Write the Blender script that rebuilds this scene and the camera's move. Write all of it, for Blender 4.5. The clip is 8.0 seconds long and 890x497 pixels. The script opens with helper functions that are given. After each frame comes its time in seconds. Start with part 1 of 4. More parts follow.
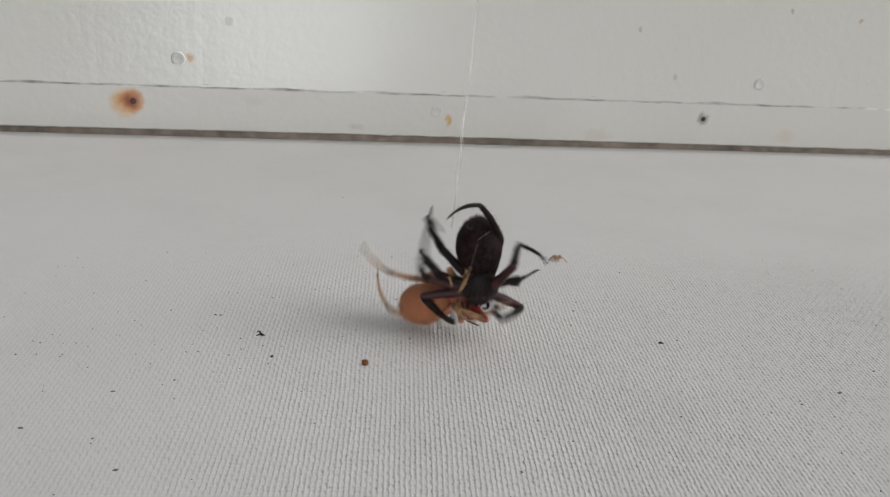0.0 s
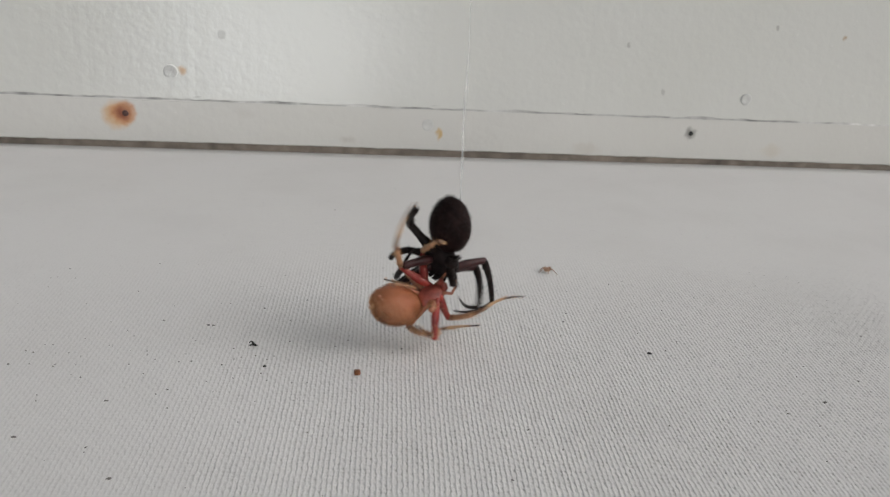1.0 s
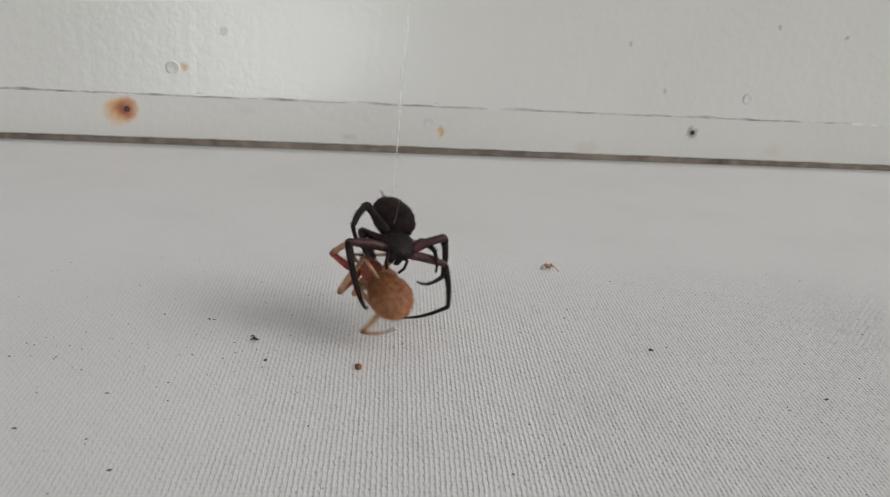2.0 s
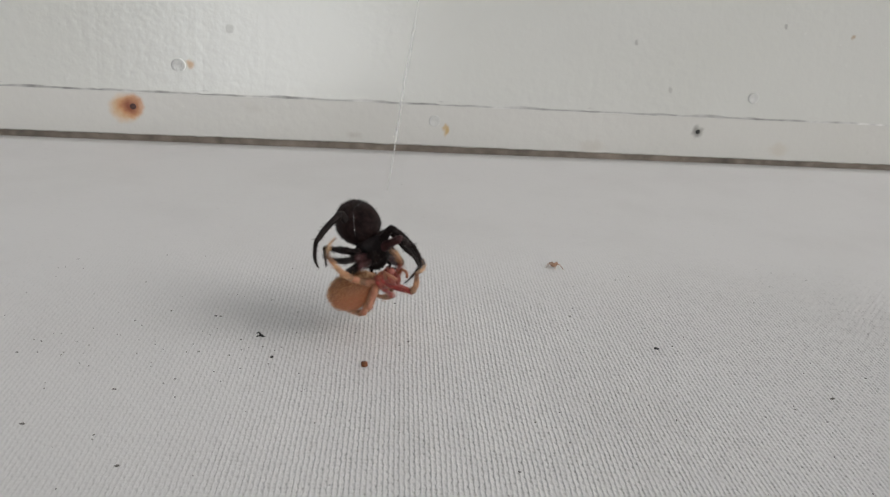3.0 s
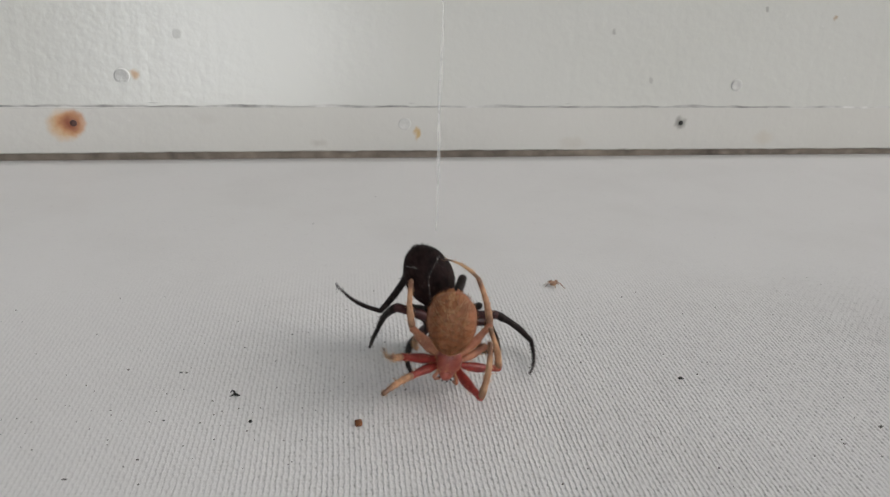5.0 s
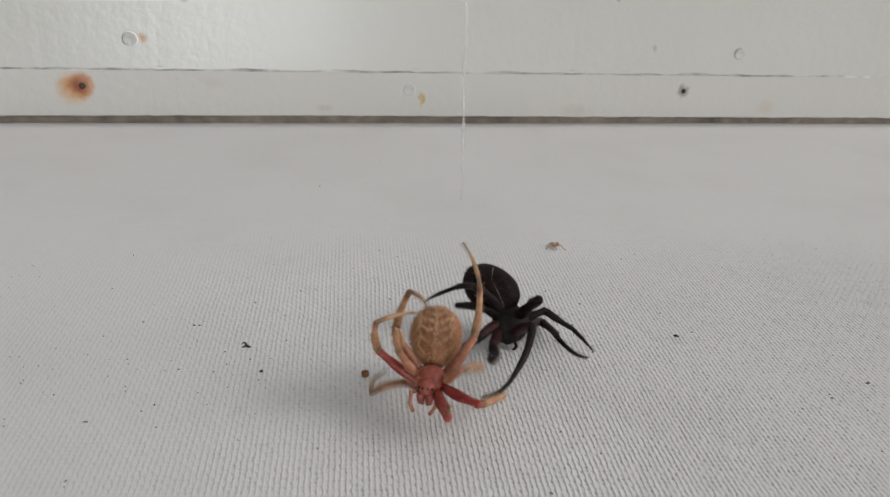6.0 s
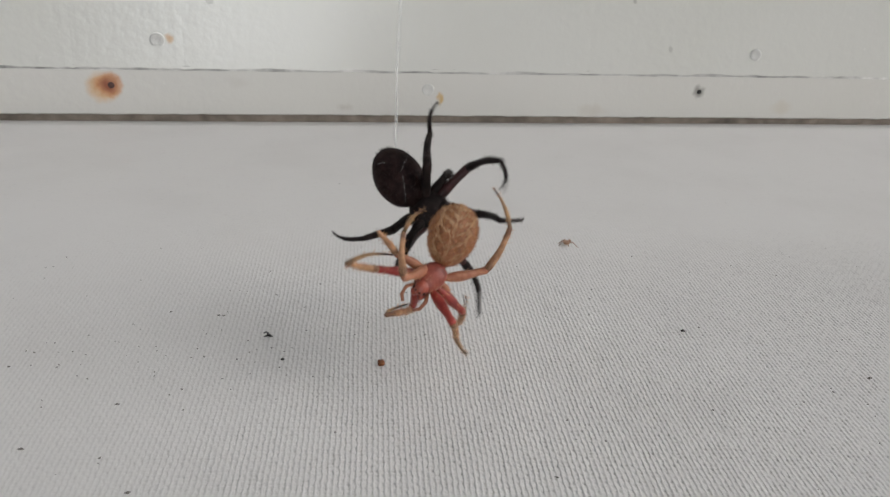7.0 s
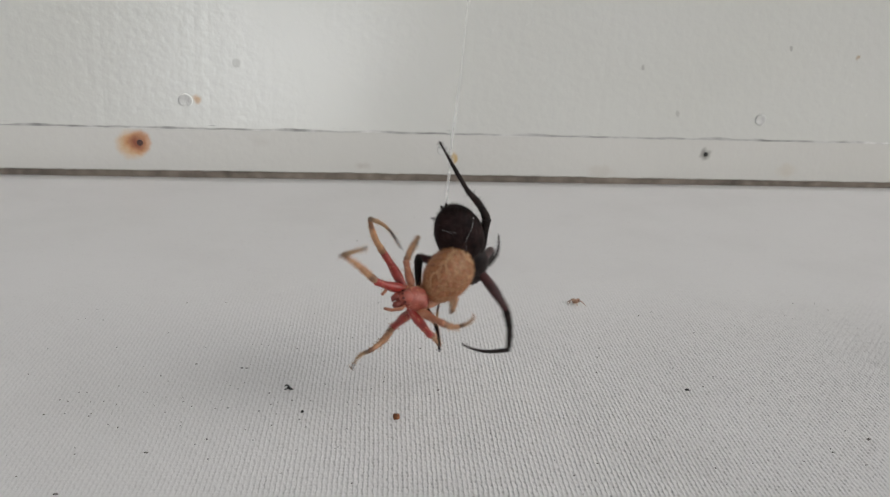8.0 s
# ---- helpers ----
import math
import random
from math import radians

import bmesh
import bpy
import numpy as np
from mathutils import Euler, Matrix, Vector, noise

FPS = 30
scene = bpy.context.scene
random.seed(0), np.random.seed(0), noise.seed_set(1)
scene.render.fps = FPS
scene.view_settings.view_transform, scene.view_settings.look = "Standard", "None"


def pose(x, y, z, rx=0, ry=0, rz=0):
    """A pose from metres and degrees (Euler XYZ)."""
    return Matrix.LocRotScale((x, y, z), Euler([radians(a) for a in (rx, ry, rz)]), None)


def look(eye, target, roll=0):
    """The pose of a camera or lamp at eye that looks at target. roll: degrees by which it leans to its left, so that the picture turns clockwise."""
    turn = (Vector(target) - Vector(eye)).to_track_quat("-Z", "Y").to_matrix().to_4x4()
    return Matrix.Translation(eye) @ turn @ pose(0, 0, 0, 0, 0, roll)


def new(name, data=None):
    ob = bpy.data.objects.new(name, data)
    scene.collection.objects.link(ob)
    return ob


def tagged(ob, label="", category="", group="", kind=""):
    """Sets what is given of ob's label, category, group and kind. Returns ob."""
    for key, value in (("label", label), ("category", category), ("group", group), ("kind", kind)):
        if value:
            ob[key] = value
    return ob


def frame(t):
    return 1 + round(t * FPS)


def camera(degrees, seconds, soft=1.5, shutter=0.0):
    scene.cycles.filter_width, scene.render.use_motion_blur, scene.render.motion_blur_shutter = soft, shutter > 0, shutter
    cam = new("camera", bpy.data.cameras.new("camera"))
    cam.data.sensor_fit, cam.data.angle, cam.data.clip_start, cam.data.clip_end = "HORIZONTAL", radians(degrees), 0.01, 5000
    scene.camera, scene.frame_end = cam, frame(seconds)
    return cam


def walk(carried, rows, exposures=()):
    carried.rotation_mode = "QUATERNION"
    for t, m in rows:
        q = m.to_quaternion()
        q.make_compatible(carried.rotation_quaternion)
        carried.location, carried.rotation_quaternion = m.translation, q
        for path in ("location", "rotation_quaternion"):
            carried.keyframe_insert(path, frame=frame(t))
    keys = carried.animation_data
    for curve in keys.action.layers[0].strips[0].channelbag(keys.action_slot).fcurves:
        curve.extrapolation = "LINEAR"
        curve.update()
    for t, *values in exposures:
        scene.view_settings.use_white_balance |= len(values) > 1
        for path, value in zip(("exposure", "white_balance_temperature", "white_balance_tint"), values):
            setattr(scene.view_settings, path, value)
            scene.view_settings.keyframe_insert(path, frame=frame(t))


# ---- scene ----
# one unit of the plan is a centimetre
CM = 0.01


def cm(*v):
    return Vector(v) * CM


PATH = [
    (0, (-0.076, -0.022, 5.749), (0.184, 1.795, 4.955), 4.8),
    (0.5, (-0.171, -0.103, 5.717), (0.106, 1.722, 4.948), 5.5),
    (1, (-0.124, -0.151, 5.764), (0.162, 1.677, 5.004), 5.2),
    (1.5, (-0.123, -0.165, 5.712), (0.166, 1.663, 4.955), 5.4),
    (3, (-0.182, -0.182, 5.672), (0.095, 1.646, 4.91), 5.6),
    (3.5, (-0.211, -0.177, 5.666), (0.069, 1.652, 4.909), 5.8),
    (3.8, (-0.394, 0.038, 5.591), (-0.159, 1.858, 4.797), 6.1),
    (4, (-0.681, 0.759, 5.687), (-0.373, 2.558, 4.871), 6.5),
    (4.1, (-0.742, 0.992, 5.805), (-0.409, 2.8, 5.017), 5.7),
    (4.2, (-0.656, 1.063, 5.805), (-0.309, 2.888, 5.065), 5.0),
    (4.5, (-0.455, 1.313, 5.688), (-0.09, 3.123, 4.92), 3.6),
    (4.7, (-0.422, 1.415, 5.628), (-0.048, 3.221, 4.856), 3.7),
    (5.8, (-0.566, 1.113, 5.593), (-0.191, 2.894, 4.763), 4.4),
    (6, (-0.536, 1.034, 5.59), (-0.165, 2.808, 4.744), 4.4),
    (6.5, (-0.493, 0.759, 5.673), (-0.149, 2.536, 4.822), 4.4),
    (7, (-0.538, 0.633, 5.729), (-0.216, 2.413, 4.877), 4.2),
    (7.5, (-0.678, 0.398, 5.966), (-0.376, 2.212, 5.18), 4.1),
    (8, (-0.671, 0.183, 6.068), (-0.378, 2.02, 5.333), 4.5),
]
cam = camera(59.37, 8.0, soft=1.5, shutter=0.6)
walk(cam, [(t, look(cm(*eye), cm(*target), roll)) for t, eye, target, roll in PATH])

# ---- world and light ----
world = bpy.data.worlds.new("daylight")
world.use_nodes = True
scene.world = world
wn = world.node_tree
sky = wn.nodes.new("ShaderNodeTexSky")
sky.sky_type = "NISHITA"
sky.sun_disc = False
sky.sun_elevation = radians(36)
sky.sun_rotation = radians(120)
sky.air_density, sky.dust_density, sky.ozone_density = 1.0, 4.0, 0.75
wn.nodes["Background"].inputs["Strength"].default_value = 0.142
haze = wn.nodes.new("ShaderNodeHueSaturation")
haze.inputs["Saturation"].default_value = 0.35
wn.links.new(sky.outputs["Color"], haze.inputs["Color"])
wn.links.new(haze.outputs["Color"], wn.nodes["Background"].inputs["Color"])

sun = new("sun", bpy.data.lights.new("sun", "SUN"))
sun.data.energy = 1.0
sun.data.angle = radians(31)
sun.data.color = (1.0, 0.985, 1.0)
sun.matrix_world = look((0, 0, 0), (-0.87, 0.15, -0.48))
scene.view_settings.exposure = -0.35

# unseen lamp behind the camera, added for frontal daylight and the panel's sheen
OPENING = (-17.0, 3.6, -1.0, 15.0)
opening = new("added_opening_light", bpy.data.lights.new("added_opening_light", "AREA"))
opening.data.shape, opening.data.size, opening.data.size_y = "RECTANGLE", 0.206, 0.16
opening.data.energy = 0.95
opening.data.color = (0.95, 0.98, 1.0)
opening.matrix_world = look(cm(-6.7, -39.5, 7.0), cm(-6.7, 0, 7.0))


# ---- materials ----
def mat(name, colour, rough=0.6, metal=0.0, spec=0.5, vary=0.12, size=0.002, bump=0.0, bump_size=0.0006, second=None, sss=0.0):
    """A surface with colour variation at two scales and a fine relief; sizes in metres."""
    m = bpy.data.materials.new(name)
    m.use_nodes = True
    n, l = m.node_tree.nodes, m.node_tree.links
    p = n["Principled BSDF"]
    co = n.new("ShaderNodeTexCoord")
    a = n.new("ShaderNodeTexNoise")
    a.inputs["Scale"].default_value, a.inputs["Detail"].default_value = 1 / size, 6
    b = n.new("ShaderNodeTexNoise")
    b.inputs["Scale"].default_value, b.inputs["Detail"].default_value = 0.17 / size, 3
    mix = n.new("ShaderNodeMath")
    mix.operation = "MULTIPLY_ADD"
    mix.inputs[1].default_value = 0.5
    half = n.new("ShaderNodeMath")
    half.operation = "MULTIPLY"
    half.inputs[1].default_value = 0.5
    l.new(co.outputs["Object"], a.inputs["Vector"])
    l.new(co.outputs["Object"], b.inputs["Vector"])
    l.new(b.outputs["Fac"], half.inputs[0])
    l.new(a.outputs["Fac"], mix.inputs[0])
    l.new(half.outputs[0], mix.inputs[2])
    ramp = n.new("ShaderNodeValToRGB")
    lo = [c * (1 - vary) for c in colour]
    hi = list(second) if second else [min(1, c * (1 + vary)) for c in colour]
    ramp.color_ramp.elements[0].position, ramp.color_ramp.elements[1].position = 0.36, 0.64
    ramp.color_ramp.elements[0].color, ramp.color_ramp.elements[1].color = (*lo, 1), (*hi, 1)
    l.new(mix.outputs[0], ramp.inputs["Fac"])
    l.new(ramp.outputs["Color"], p.inputs["Base Color"])
    p.inputs["Roughness"].default_value, p.inputs["Metallic"].default_value = rough, metal
    p.inputs["Specular IOR Level"].default_value = spec
    if sss:
        p.inputs["Subsurface Weight"].default_value = sss
        p.inputs["Subsurface Radius"].default_value = (0.0006, 0.0003, 0.00015)
        p.inputs["Subsurface Scale"].default_value = 1.0
    if bump:
        c = n.new("ShaderNodeTexNoise")
        c.inputs["Scale"].default_value, c.inputs["Detail"].default_value = 1 / bump_size, 4
        k = n.new("ShaderNodeBump")
        k.inputs["Strength"].default_value, k.inputs["Distance"].default_value = bump, bump_size * 0.5
        l.new(co.outputs["Object"], c.inputs["Vector"])
        l.new(c.outputs["Fac"], k.inputs["Height"])
        l.new(k.outputs["Normal"], p.inputs["Normal"])
    return m


class Graph:
    """Short hand for building a chain of maths nodes."""

    def __init__(self, m):
        self.n, self.l = m.node_tree.nodes, m.node_tree.links

    def put(self, socket, v):
        if isinstance(v, (int, float)):
            socket.default_value = v
        else:
            self.l.new(v, socket)

    def op(self, kind, a, b=0.0, c=0.0, clamp=False):
        k = self.n.new("ShaderNodeMath")
        k.operation, k.use_clamp = kind, clamp
        for s, v in zip(k.inputs, (a, b, c)):
            self.put(s, v)
        return k.outputs[0]

    def noise(self, vec, scale, detail=3.0, rough=0.5):
        k = self.n.new("ShaderNodeTexNoise")
        k.inputs["Scale"].default_value, k.inputs["Detail"].default_value = scale, detail
        k.inputs["Roughness"].default_value = rough
        self.l.new(vec, k.inputs["Vector"])
        return k.outputs["Fac"]

    def step(self, v, lo, hi):
        k = self.n.new("ShaderNodeMapRange")
        k.interpolation_type = "SMOOTHSTEP"
        self.put(k.inputs["Value"], v)
        k.inputs["From Min"].default_value, k.inputs["From Max"].default_value = lo, hi
        return k.outputs["Result"]

    def blend(self, fac, a, b):
        k = self.n.new("ShaderNodeMix")
        k.data_type = "RGBA"
        self.put(k.inputs["Factor"], fac)
        for s, v in ((k.inputs["A"], a), (k.inputs["B"], b)):
            if isinstance(v, tuple):
                s.default_value = (*v, 1)
            else:
                self.l.new(v, s)
        return k.outputs["Result"]


def cloth_material():
    """Coated cloth. Its weave is real relief; the material adds fibre grain, faint stains and painted shade in the
    pits.
    """
    m = bpy.data.materials.new("woven_cloth")
    m.use_nodes = True
    g = Graph(m)
    p = g.n["Principled BSDF"]
    co = g.n.new("ShaderNodeTexCoord").outputs["Object"]
    pit_shade = g.n.new("ShaderNodeAttribute")
    pit_shade.attribute_name = "pit_shade"
    fine = g.noise(co, 2600.0, 4.0, 0.6)
    coarse = g.noise(co, 300.0, 3.0)
    bump = g.n.new("ShaderNodeBump")
    bump.inputs["Strength"].default_value, bump.inputs["Distance"].default_value = 0.35, 0.00012
    g.put(bump.inputs["Height"], g.op("ADD", fine, coarse))
    g.l.new(bump.outputs["Normal"], p.inputs["Normal"])
    dirty = g.step(g.noise(co, 38.0, 4.0), 0.42, 0.72)
    base = g.blend(dirty, (0.685, 0.676, 0.662), (0.655, 0.645, 0.63))
    base = g.blend(g.op("MULTIPLY", g.step(g.noise(co, 950.0, 3.0), 0.60, 0.75), 0.12), base, (0.38, 0.36, 0.33))
    # groove shade painted dark into the cloth's colour
    base = g.blend(g.op("MULTIPLY", pit_shade.outputs["Fac"], 0.7), base, (0.15, 0.138, 0.122))
    g.l.new(base, p.inputs["Base Color"])
    p.inputs["Roughness"].default_value = 0.55
    p.inputs["Specular IOR Level"].default_value = 0.35
    return m


def paint_material(name, colour, stains=()):
    """Old brushed white paint with a light orange peel. stains: (x, z, radius, kind) in centimetres on the wall."""
    m = bpy.data.materials.new(name)
    m.use_nodes = True
    g = Graph(m)
    p = g.n["Principled BSDF"]
    co = g.n.new("ShaderNodeTexCoord").outputs["Object"]
    sep = g.n.new("ShaderNodeSeparateXYZ")
    g.l.new(co, sep.inputs[0])
    big = g.noise(co, 22.0, 4.0)
    small = g.noise(co, 700.0, 3.0)
    base = g.blend(big, colour, tuple(c * k for c, k in zip(colour, (0.93, 0.93, 0.90))))
    warp = g.n.new("ShaderNodeTexNoise")
    warp.inputs["Scale"].default_value, warp.inputs["Detail"].default_value = 330.0, 4.0
    g.l.new(co, warp.inputs["Vector"])
    ws = g.n.new("ShaderNodeSeparateColor")
    g.l.new(warp.outputs["Color"], ws.inputs[0])
    x = g.op("MULTIPLY_ADD", g.op("SUBTRACT", ws.outputs[0], 0.5), 0.0032, sep.outputs[0])
    z = g.op("MULTIPLY_ADD", g.op("SUBTRACT", ws.outputs[1], 0.5), 0.0032, sep.outputs[2])
    for sx, sz, r, wide, colour_in, colour_out, power in stains:
        dx = g.op("MULTIPLY", g.op("SUBTRACT", x, sx * CM), 1 / wide)
        dz = g.op("SUBTRACT", z, sz * CM)
        d = g.op("SQRT", g.op("ADD", g.op("MULTIPLY", dx, dx), g.op("MULTIPLY", dz, dz)))
        fall = g.step(d, r * CM, r * CM * 0.45)
        tone = g.blend(g.step(d, r * CM * 0.75, r * CM * 0.1), colour_out, colour_in)
        base = g.blend(g.op("MULTIPLY", fall, power), base, tone)
    g.l.new(base, p.inputs["Base Color"])
    h = g.op("MULTIPLY_ADD", g.noise(co, 380.0, 2.5), 1.0, g.op("MULTIPLY", small, 0.4))
    bump = g.n.new("ShaderNodeBump")
    bump.inputs["Strength"].default_value, bump.inputs["Distance"].default_value = 0.16, 0.0006
    g.put(bump.inputs["Height"], h)
    g.l.new(bump.outputs["Normal"], p.inputs["Normal"])
    g.put(p.inputs["Roughness"], g.op("MULTIPLY_ADD", small, 0.06, 0.23))
    return m


GREY = (0.32, 0.31, 0.29)
CLOTH = cloth_material()
PAINT_STRIP = paint_material("strip_paint", (0.67, 0.66, 0.635), [
    (-5.95, 0.36, 0.47, 1.1, (0.60, 0.33, 0.15), (0.66, 0.47, 0.29), 0.85),
    (-5.80, 0.42, 0.40, 1.0, (0.27, 0.075, 0.04), (0.58, 0.28, 0.13), 0.9),
    (2.80, 0.28, 0.22, 0.5, (0.55, 0.36, 0.13), (0.60, 0.46, 0.28), 0.85),
    (13.0, 0.30, 0.30, 1.4, (0.55, 0.47, 0.36), (0.60, 0.54, 0.45), 0.3),
    (7.2, 0.05, 0.25, 2.2, (0.52, 0.47, 0.40), (0.58, 0.54, 0.48), 0.3),
    (-2.6, 0.62, 0.2, 2.0, (0.56, 0.54, 0.50), (0.6, 0.58, 0.55), 0.3),
    (0.2, -0.02, 0.18, 1.6, (0.42, 0.38, 0.34), (0.55, 0.52, 0.48), 0.35),
    # grey halo painted round the nail hole
    (10.29, 0.70, 0.21, 1.15, (0.16, 0.15, 0.135), (0.36, 0.345, 0.32), 0.75),
])
PAINT_WALL = paint_material("wall_paint", (0.67, 0.67, 0.645), [
    (-4.23, 1.65, 0.16, 0.9, (0.56, 0.33, 0.16), (0.62, 0.47, 0.32), 0.8),
    (8.02, 3.13, 0.11, 0.9, GREY, GREY, 0.55),
    (12.42, 3.84, 0.09, 0.9, GREY, GREY, 0.6),
    (14.56, 3.74, 0.11, 1.0, (0.42, 0.30, 0.19), (0.5, 0.42, 0.32), 0.75),
    (9.27, 1.86, 0.11, 0.9, GREY, GREY, 0.4),
    (-3.20, 2.60, 0.12, 0.9, GREY, GREY, 0.4),
])
PAINT_REAR = mat("rear_paint", (0.62, 0.61, 0.58), 0.6, vary=0.08, size=0.02)
GAP_BROWN = mat("gap_brown", (0.29, 0.245, 0.205), 0.9, vary=0.45, size=0.004)
SEAM_GREY = mat("seam_grey", (0.52, 0.515, 0.50), 0.9, vary=0.5, size=0.004)
NAIL = mat("rusted_nail", (0.075, 0.034, 0.028), 0.7, vary=0.4, size=0.0008, bump=0.4)
NAIL_PAINTED = mat("painted_nail", (0.58, 0.58, 0.56), 0.5, vary=0.1, size=0.0015, bump=0.3)
BLACK_BODY = mat("black_cuticle", (0.006, 0.0035, 0.0035), 0.6, spec=0.08, vary=0.5, size=0.0010, bump=0.7, bump_size=0.00025, second=(0.024, 0.012, 0.011))
BLACK_HEAD = mat("glossy_black_cuticle", (0.010, 0.007, 0.008), 0.48, spec=0.12, vary=0.5, second=(0.022, 0.015, 0.014), size=0.0008, bump=0.3, bump_size=0.0002)
BLACK_LEG = mat("black_leg", (0.007, 0.0048, 0.0045), 0.5, spec=0.11, vary=0.5, second=(0.026, 0.017, 0.0155), size=0.0012, bump=0.4, bump_size=0.0002)
BROWN_LEG = mat("dark_red_brown_leg", (0.030, 0.011, 0.011), 0.42, spec=0.25, vary=0.5, second=(0.085, 0.030, 0.030), size=0.0015, bump=0.4, bump_size=0.0002)
ORANGE_LEG = mat("orange_leg", (0.42, 0.135, 0.065), 0.45, vary=0.4, size=0.0010, bump=0.5, bump_size=0.0002, sss=0.2, second=(0.50, 0.235, 0.14))
RED_LEG = mat("red_leg", (0.27, 0.018, 0.014), 0.36, vary=0.45, size=0.0012, bump=0.5, bump_size=0.0002, sss=0.12, second=(0.42, 0.055, 0.040))
RED_HEAD = mat("red_carapace", (0.27, 0.042, 0.03), 0.42, vary=0.45, size=0.0009, bump=0.5, bump_size=0.0002, sss=0.15, second=(0.40, 0.105, 0.07))
SILK_FINE = mat("sheer_silk", (0.85, 0.85, 0.83), 0.4, vary=0.05)
SILK_FINE.node_tree.nodes["Principled BSDF"].inputs["Alpha"].default_value = 0.2
CRUMB_DARK = mat("dark_crumb", (0.03, 0.03, 0.028), 0.9, vary=0.5, size=0.0004, bump=0.6, bump_size=0.0003)
SPECK = mat("grey_speck", (0.15, 0.14, 0.125), 0.9, vary=0.5, size=0.0004)
CRUMB_BROWN = mat("rust_brown_crumb", (0.20, 0.075, 0.03), 0.9, vary=0.4, size=0.0004, bump=0.5, bump_size=0.0003)
CRUMB_RED = mat("reddish_husk", (0.38, 0.23, 0.15), 0.7, vary=0.4, size=0.0004)


def abdomen_material():
    """Tan abdomen with a brown herringbone pattern of short hairs."""
    m = bpy.data.materials.new("tan_patterned_abdomen")
    m.use_nodes = True
    g = Graph(m)
    p = g.n["Principled BSDF"]
    co = g.n.new("ShaderNodeTexCoord").outputs["Object"]
    sep = g.n.new("ShaderNodeSeparateXYZ")
    g.l.new(co, sep.inputs[0])
    ax = g.op("ABSOLUTE", sep.outputs[0])
    wob = g.noise(co, 900.0, 4.0, 0.6)
    chev = g.op("ADD", g.op("MULTIPLY", sep.outputs[1], 5600.0), g.op("MULTIPLY", ax, -3800.0))
    chev = g.op("SINE", g.op("MULTIPLY_ADD", wob, 7.0, chev))
    top = g.step(sep.outputs[2], 0.0002, 0.0016)
    way = g.op("MULTIPLY_ADD", g.op("SUBTRACT", wob, 0.5), 0.0008, ax)
    inner = g.op("MULTIPLY", g.step(way, 0.0001, 0.0003), g.step(way, 0.0008, 0.0005))
    outer = g.op("MULTIPLY", g.step(way, 0.0010, 0.0013), g.step(way, 0.0021, 0.0017))
    band = g.op("MAXIMUM", g.op("MULTIPLY", inner, 0.7), outer)
    herring = g.step(chev, 0.1, 0.9)
    dark = g.op("MULTIPLY", g.op("MULTIPLY_ADD", band, 0.35, g.op("MULTIPLY", herring, 0.35)), top)
    hair = g.noise(co, 4200.0, 3.0, 0.7)
    base = g.blend(g.step(hair, 0.35, 0.7), (0.26, 0.095, 0.035), (0.42, 0.18, 0.085))
    under = g.op("SUBTRACT", 1.0, g.step(sep.outputs[2], -0.0016, 0.0004))
    base = g.blend(g.op("MULTIPLY", under, 0.8), base, (0.40, 0.13, 0.055))
    base = g.blend(g.op("MULTIPLY", dark, 0.9), base, (0.11, 0.04, 0.015))
    g.l.new(base, p.inputs["Base Color"])
    p.inputs["Roughness"].default_value = 0.55
    p.inputs["Subsurface Weight"].default_value = 0.25
    p.inputs["Subsurface Radius"].default_value = (0.0008, 0.0004, 0.0002)
    p.inputs["Subsurface Scale"].default_value = 1.0
    bump = g.n.new("ShaderNodeBump")
    bump.inputs["Strength"].default_value, bump.inputs["Distance"].default_value = 0.6, 0.00015
    g.put(bump.inputs["Height"], g.op("MULTIPLY_ADD", hair, 1.0, g.op("MULTIPLY", g.op("MULTIPLY", chev, top), 0.3)))
    g.l.new(bump.outputs["Normal"], p.inputs["Normal"])
    return m


ABDOMEN_TAN = abdomen_material()
PALE_HAIR = mat("pale_gold_hair", (0.52, 0.24, 0.095), 0.5, vary=0.3, size=0.0006, second=(0.72, 0.43, 0.22))
BLACK_HAIR = mat("black_hair", (0.008, 0.005, 0.0045), 0.5, spec=0.2, vary=0.3, second=(0.026, 0.015, 0.012))
GOLD_HAIR = mat("gold_brown_hair", (0.39, 0.16, 0.062), 0.5, vary=0.3, size=0.0006, second=(0.54, 0.265, 0.115))
CREAM_HAIR = mat("cream_hair", (0.58, 0.34, 0.17), 0.5, vary=0.3, size=0.0006, second=(0.78, 0.53, 0.31))
GREY_HAIR = mat("grey_brown_hair", (0.02, 0.015, 0.013), 0.55, spec=0.2, vary=0.5, size=0.0006, second=(0.07, 0.056, 0.05))


# ---- mesh helpers ----
def part(name, bm, material, parent=None, label="", smooth=True):
    """Links a bmesh as one mesh object, under parent if one is given. Coordinates of bm are centimetres."""
    bmesh.ops.scale(bm, vec=(CM, CM, CM), verts=bm.verts)
    me = bpy.data.meshes.new(name)
    bm.to_mesh(me)
    bm.free()
    for f in me.polygons:
        f.use_smooth = smooth
    for k in material if isinstance(material, (list, tuple)) else (material,):
        me.materials.append(k)
    ob = new(name, me)
    ob.parent = parent
    if label:
        tagged(ob, label)
    return ob


